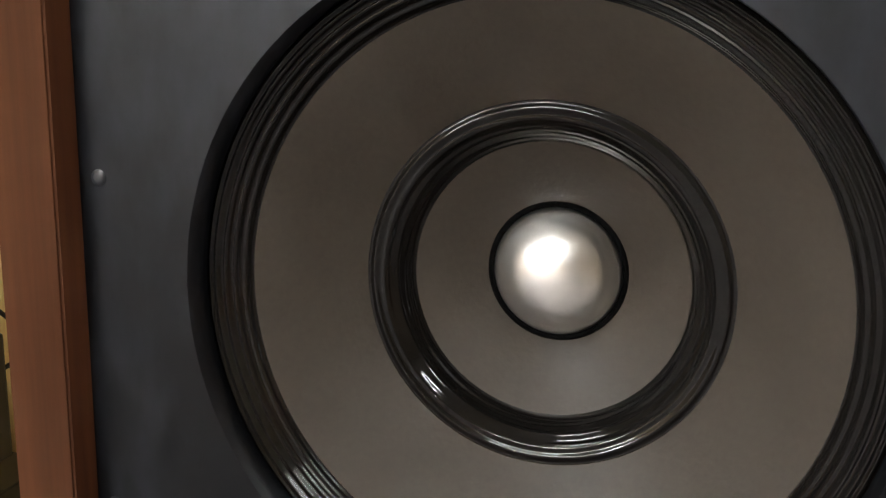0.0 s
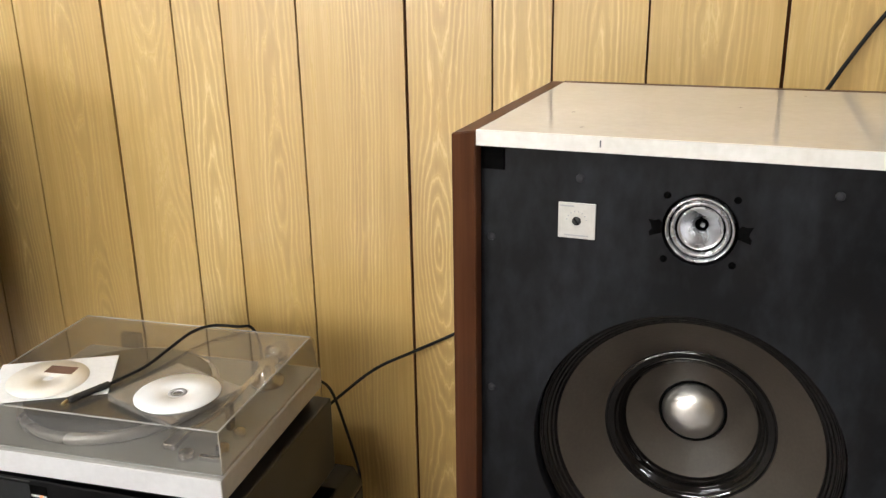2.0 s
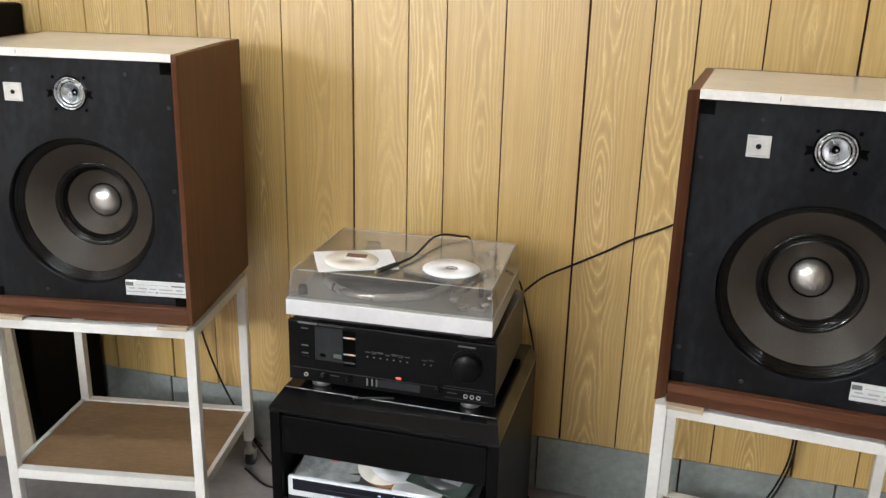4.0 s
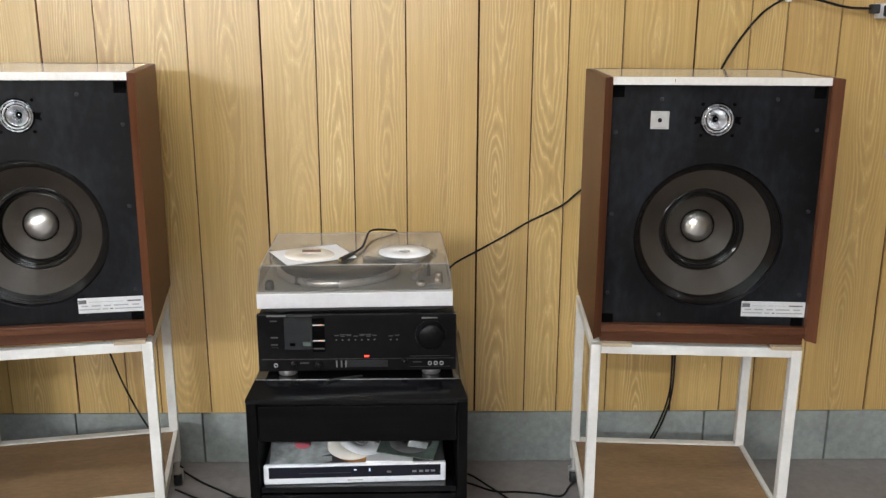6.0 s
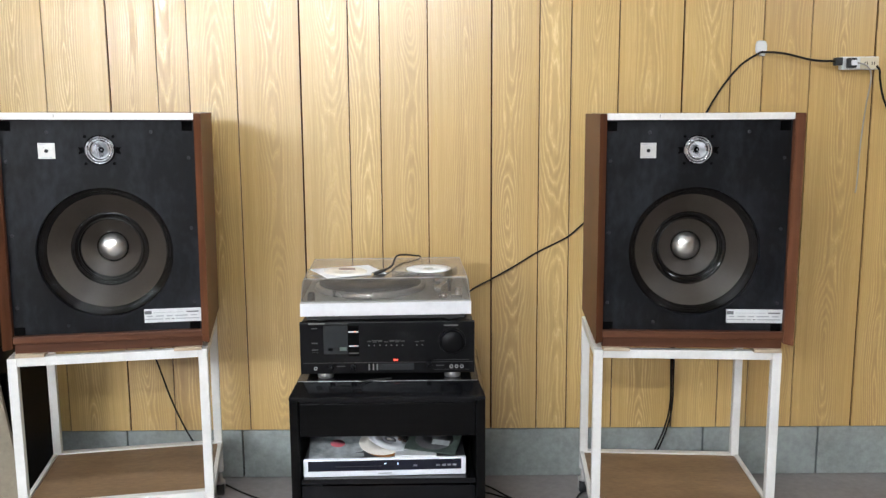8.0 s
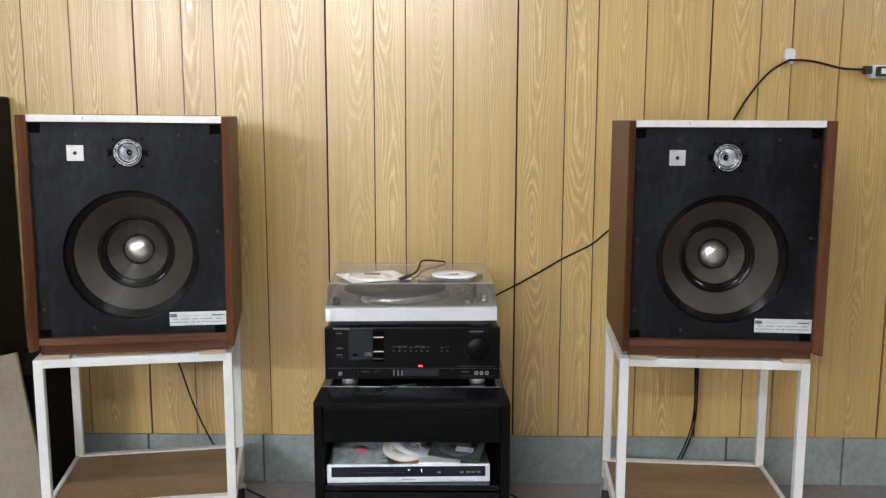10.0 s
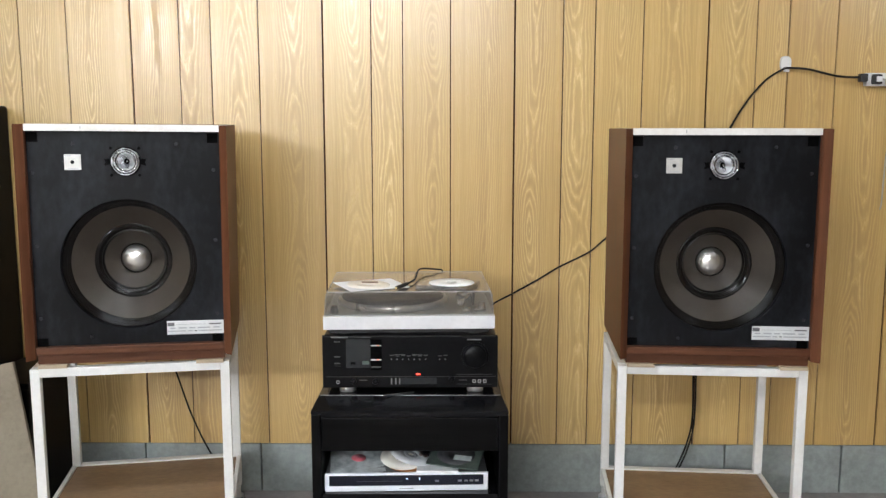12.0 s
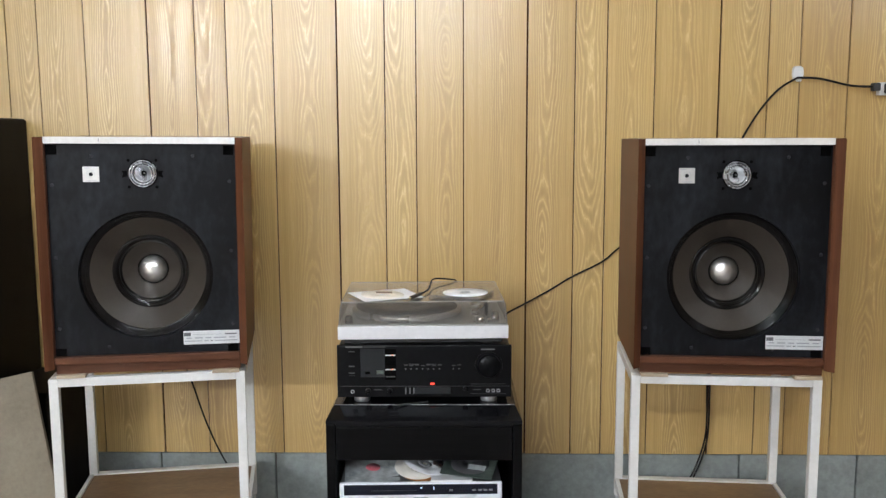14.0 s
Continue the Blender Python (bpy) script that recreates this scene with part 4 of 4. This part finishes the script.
clip = thing("cable_clip", "white plastic cable clip stuck on the wall", "cable clip", pose(0.279, 0.968, 1.391))
bm = bmesh.new()
rim = []
for k in range(32):
    a = 2 * math.pi * k / 32
    c, q = math.cos(a), math.sin(a)
    e = (abs(c) ** 3.2 + abs(q) ** 3.2) ** (-1 / 3.2)
    rim.append(bm.verts.new((0.0178 * e * c, 0.0, 0.022 * e * q)))
flat = bm.faces.new(rim)
up = bmesh.ops.extrude_face_region(bm, geom=[flat])
for v in [g for g in up["geom"] if isinstance(g, bmesh.types.BMVert)]:
    v.co.y = -0.007
    v.co.x *= 0.9
    v.co.z *= 0.9
bmesh.ops.recalc_face_normals(bm, faces=bm.faces)
part("pad", bm, M_PLASTIC, clip)
part("hook", boxed(-0.007, 0.007, -0.020, -0.0055, -0.0265, -0.0205, 0.002), M_PLASTIC, clip)
outlet = thing("wall_outlet", "white surface-mounted wall outlet with a plug in it", "outlet", pose(0.5765, 0.968, 1.341))
part("body", boxed(-0.056, 0.058, -0.026, 0.0, -0.0195, 0.0195, 0.003), M_PLASTIC, outlet)
part("socket_face", boxed(0.0, 0.056, -0.0275, -0.0262, -0.017, 0.017, 0.001), M_IVORY, outlet, "ivory double-slot socket")
for x in (0.018, 0.040):
    for s in (-1, 1):
        part("slot", boxed(x + s * 0.0035 - 0.001, x + s * 0.0035 + 0.001, -0.0282, -0.0272, -0.006, 0.004), M_BLACK, outlet)
plug = thing("plug", "black mains plug with a grey cord plugged in", "plug", pose(0.546, 0.9415, 1.341))
part("body", boxed(-0.014, 0.014, -0.018, -0.0002, -0.015, 0.015, 0.004), M_RUBBER, plug)
part("cap", boxed(-0.006, 0.010, -0.026, -0.0185, -0.008, 0.008, 0.002), M_PLASTIC, plug)
side_plug = thing("plug", "black plug pushed into the side of the outlet", "plug", pose(0.5075, 0.9435, 1.346))
part("body", boxed(-0.010, 0.0125, -0.011, 0.011, -0.012, 0.012, 0.003), M_RUBBER, side_plug)
cable(((0.556, 0.9155, 1.341), (0.582, 0.905, 1.330), (0.602, 0.9185, 1.295), (0.606, 0.9485, 1.21), (0.602, 0.9595, 1.09), (0.599, 0.9595, 0.97), (0.596, 0.9605, 0.94)), 0.0024, "thin grey cord hanging down the wall", M_CABLE_GREY)
cable(((0.626, 0.9385, 1.332), (0.634, 0.9335, 1.318), (0.642, 0.9435, 1.290), (0.662, 0.9555, 1.235), (0.70, 0.9595, 1.15), (0.76, 0.9605, 0.95), (0.80, 0.9605, 0.5), (0.80, 0.9595, 0.17), (0.80, 0.9235, 0.006)), 0.0033, "black mains cable hanging from the outlet")
lt = LID_TOP
lead = thing("audio_lead", "thin black lead with gilt tip lying over the lid", "cable", pose(0, 0, 0))
part("cord", sweep(((-0.868, 0.515, lt + 0.0062), (-0.851, 0.575, lt + 0.007), (-0.847, 0.635, lt + 0.011), (-0.843, 0.695, lt + 0.015), (-0.827, 0.733, lt + 0.013), (-0.792, 0.752, lt + 0.007), (-0.775, 0.771, lt - 0.002), (-0.770, 0.785, lt - 0.05), (-0.77, 0.79, 0.62)), 0.0025), M_CABLE, lead)
part("plug_body", sweep(((-0.892, 0.458, lt + 0.0062), (-0.880, 0.487, lt + 0.0062), (-0.868, 0.515, lt + 0.0064)), 0.0052), M_RUBBER, lead, "black moulded plug")
part("tip", lathe(bmesh.new(), ((0, -0.010), (0.0022, -0.010), (0.0028, 0.0), (0, 0.0)), 12, "Y", (-0.893, 0.456, lt + 0.0062)), M_BRASS, lead, "gilt connector tip")
cable(((-0.66, 0.76, 0.70), (-0.652, 0.805, 0.655), (-0.634, 0.82, 0.572), (-0.615, 0.825, 0.482), (-0.622, 0.825, 0.44), (-0.64, 0.85, 0.30), (-0.63, 0.90, 0.05), (-0.60, 0.88, 0.006)), 0.0026, "black lead hanging behind the amplifier")
cable(((-0.66, 0.90, 0.006), (-0.58, 0.884, 0.006), (-0.52, 0.811, 0.006), (-0.461, 0.725, 0.006), (-0.42, 0.62, 0.006), (-0.33, 0.56, 0.006)), 0.0030, "black cable lying on the concrete floor")
cable(((-0.65, 0.84, 0.006), (-0.581, 0.829, 0.006), (-0.506, 0.77, 0.012), (-0.441, 0.776, 0.006), (-0.378, 0.766, 0.006), (-0.316, 0.752, 0.006), (-0.285, 0.80, 0.010), (-0.25, 0.86, 0.006)), 0.0030, "black cable lying on the concrete floor")
cable(((-1.48, 0.9585, 0.006), (-1.362, 0.848, 0.006), (-1.281, 0.787, 0.006), (-1.202, 0.726, 0.006), (-1.13, 0.66, 0.006)), 0.0030, "black cable lying on the concrete floor")
cable(((-1.42, 0.80, 0.006), (-1.32, 0.74, 0.006), (-1.22, 0.74, 0.012), (-1.13, 0.70, 0.006)), 0.0030, "black cable lying on the concrete floor")
cable(((0.018, 0.84, 0.66), (0.022, 0.9185, 0.50), (0.022, 0.9235, 0.408), (0.024, 0.9235, 0.267), (0.008, 0.9235, 0.182), (-0.024, 0.9235, 0.101), (-0.07, 0.91, 0.03), (-0.12, 0.88, 0.006)), 0.0027, "black cable hanging behind the speaker stand")
cable(((0.028, 0.84, 0.67), (0.032, 0.9205, 0.50), (0.032, 0.9265, 0.408), (0.032, 0.9265, 0.267), (0.018, 0.9265, 0.182), (-0.014, 0.9235, 0.101), (-0.06, 0.9135, 0.03), (-0.10, 0.90, 0.006)), 0.0027, "black cable hanging behind the speaker stand")
cable(((-1.67, 0.78, 0.66), (-1.645, 0.905, 0.48), (-1.625, 0.9235, 0.404), (-1.592, 0.9235, 0.296), (-1.556, 0.9235, 0.205), (-1.522, 0.9235, 0.138), (-1.47, 0.9235, 0.05), (-1.43, 0.9235, 0.006)), 0.0027, "black cable hanging behind the speaker stand")

# ---- dark cabinet and leaning board ----
cab = thing("tall_cabinet", "tall black-brown cabinet standing against the panelled wall", "cabinet", pose(-2.632, 0.58, 0))
part("body", boxed(-0.5, 0.50, 0.0, 0.38, 0.0, 1.262, 0.012, 3), M_CABINET, cab)
part("door", boxed(-0.48, 0.485, -0.016, -0.001, 0.06, 1.235, 0.003), M_CABINET, cab, "plain dark door")
part("handle", boxed(0.395, 0.41, -0.04, -0.0165, 0.82, 0.92, 0.003), M_RUBBER, cab)
# block added to fill the dark area between cabinet and stand
dark = thing("black_filler", "low black block filling the dark area beside the cabinet", "box", pose(-2.06, 0.66, 0))
part("body", boxed(-0.07, 0.08, 0.0, 0.29, 0.0, 0.44, 0.006), M_CABINET, dark)
part("lid", boxed(-0.074, 0.084, -0.004, 0.294, 0.4405, 0.46, 0.004), M_CABINET, dark)
board = solid("leaning_board", boxed(-0.50, 0.0, -0.006, 0.006, 0.0, 0.44, 0.002), M_BOARD, "stained beige fibreboard sheet leaning on cabinet", "board",
              m=pose(-1.885, 0.53, 0.118, -9, -13, 0))

# ---- boards of the panelling and blocks of its base ----
SEAMS = []
period, widths, x = 0.5935, (0.1490, 0.0980, 0.1480, 0.1985), -1.1475 - 0.5935 * 6
while x < X1:
    for wd in widths:
        if x + wd > X0 and x < X1:
            SEAMS.append((max(x, X0), min(x + wd, X1)))
        x += wd
for a, b in SEAMS:
    c, h = (a + b) / 2, (ROOM_H - PLINTH) / 2
    g0 = 0.0029 if abs((a + 1.1475) / period - round((a + 1.1475) / period)) < 0.02 else 0.0018
    g1 = 0.0029 if abs((b + 1.1475) / period - round((b + 1.1475) / period)) < 0.02 else 0.0018
    board_mesh = boxed(a - c + g0, b - c - g1, -0.003, 0.003, -h, h)
    ob = part("panel_board", board_mesh, M_PANEL, wall)
    ob.location = (c, WALL_Y + 0.003, PLINTH + h)
for k in range(-9, 11):
    a = -1.3755 + 0.3810 * k
    b = a + 0.3810
    a, b = max(a, X0), min(b, X1)
    if b <= a:
        continue
    c = (a + b) / 2
    ob = part("block", boxed(a - c + 0.0025, b - c - 0.0025, -0.01, 0.01, 0.0, PLINTH - 0.004, 0.002), M_CONCRETE, plinth)
    ob.location = (c, WALL_Y + 0.012, 0.001)
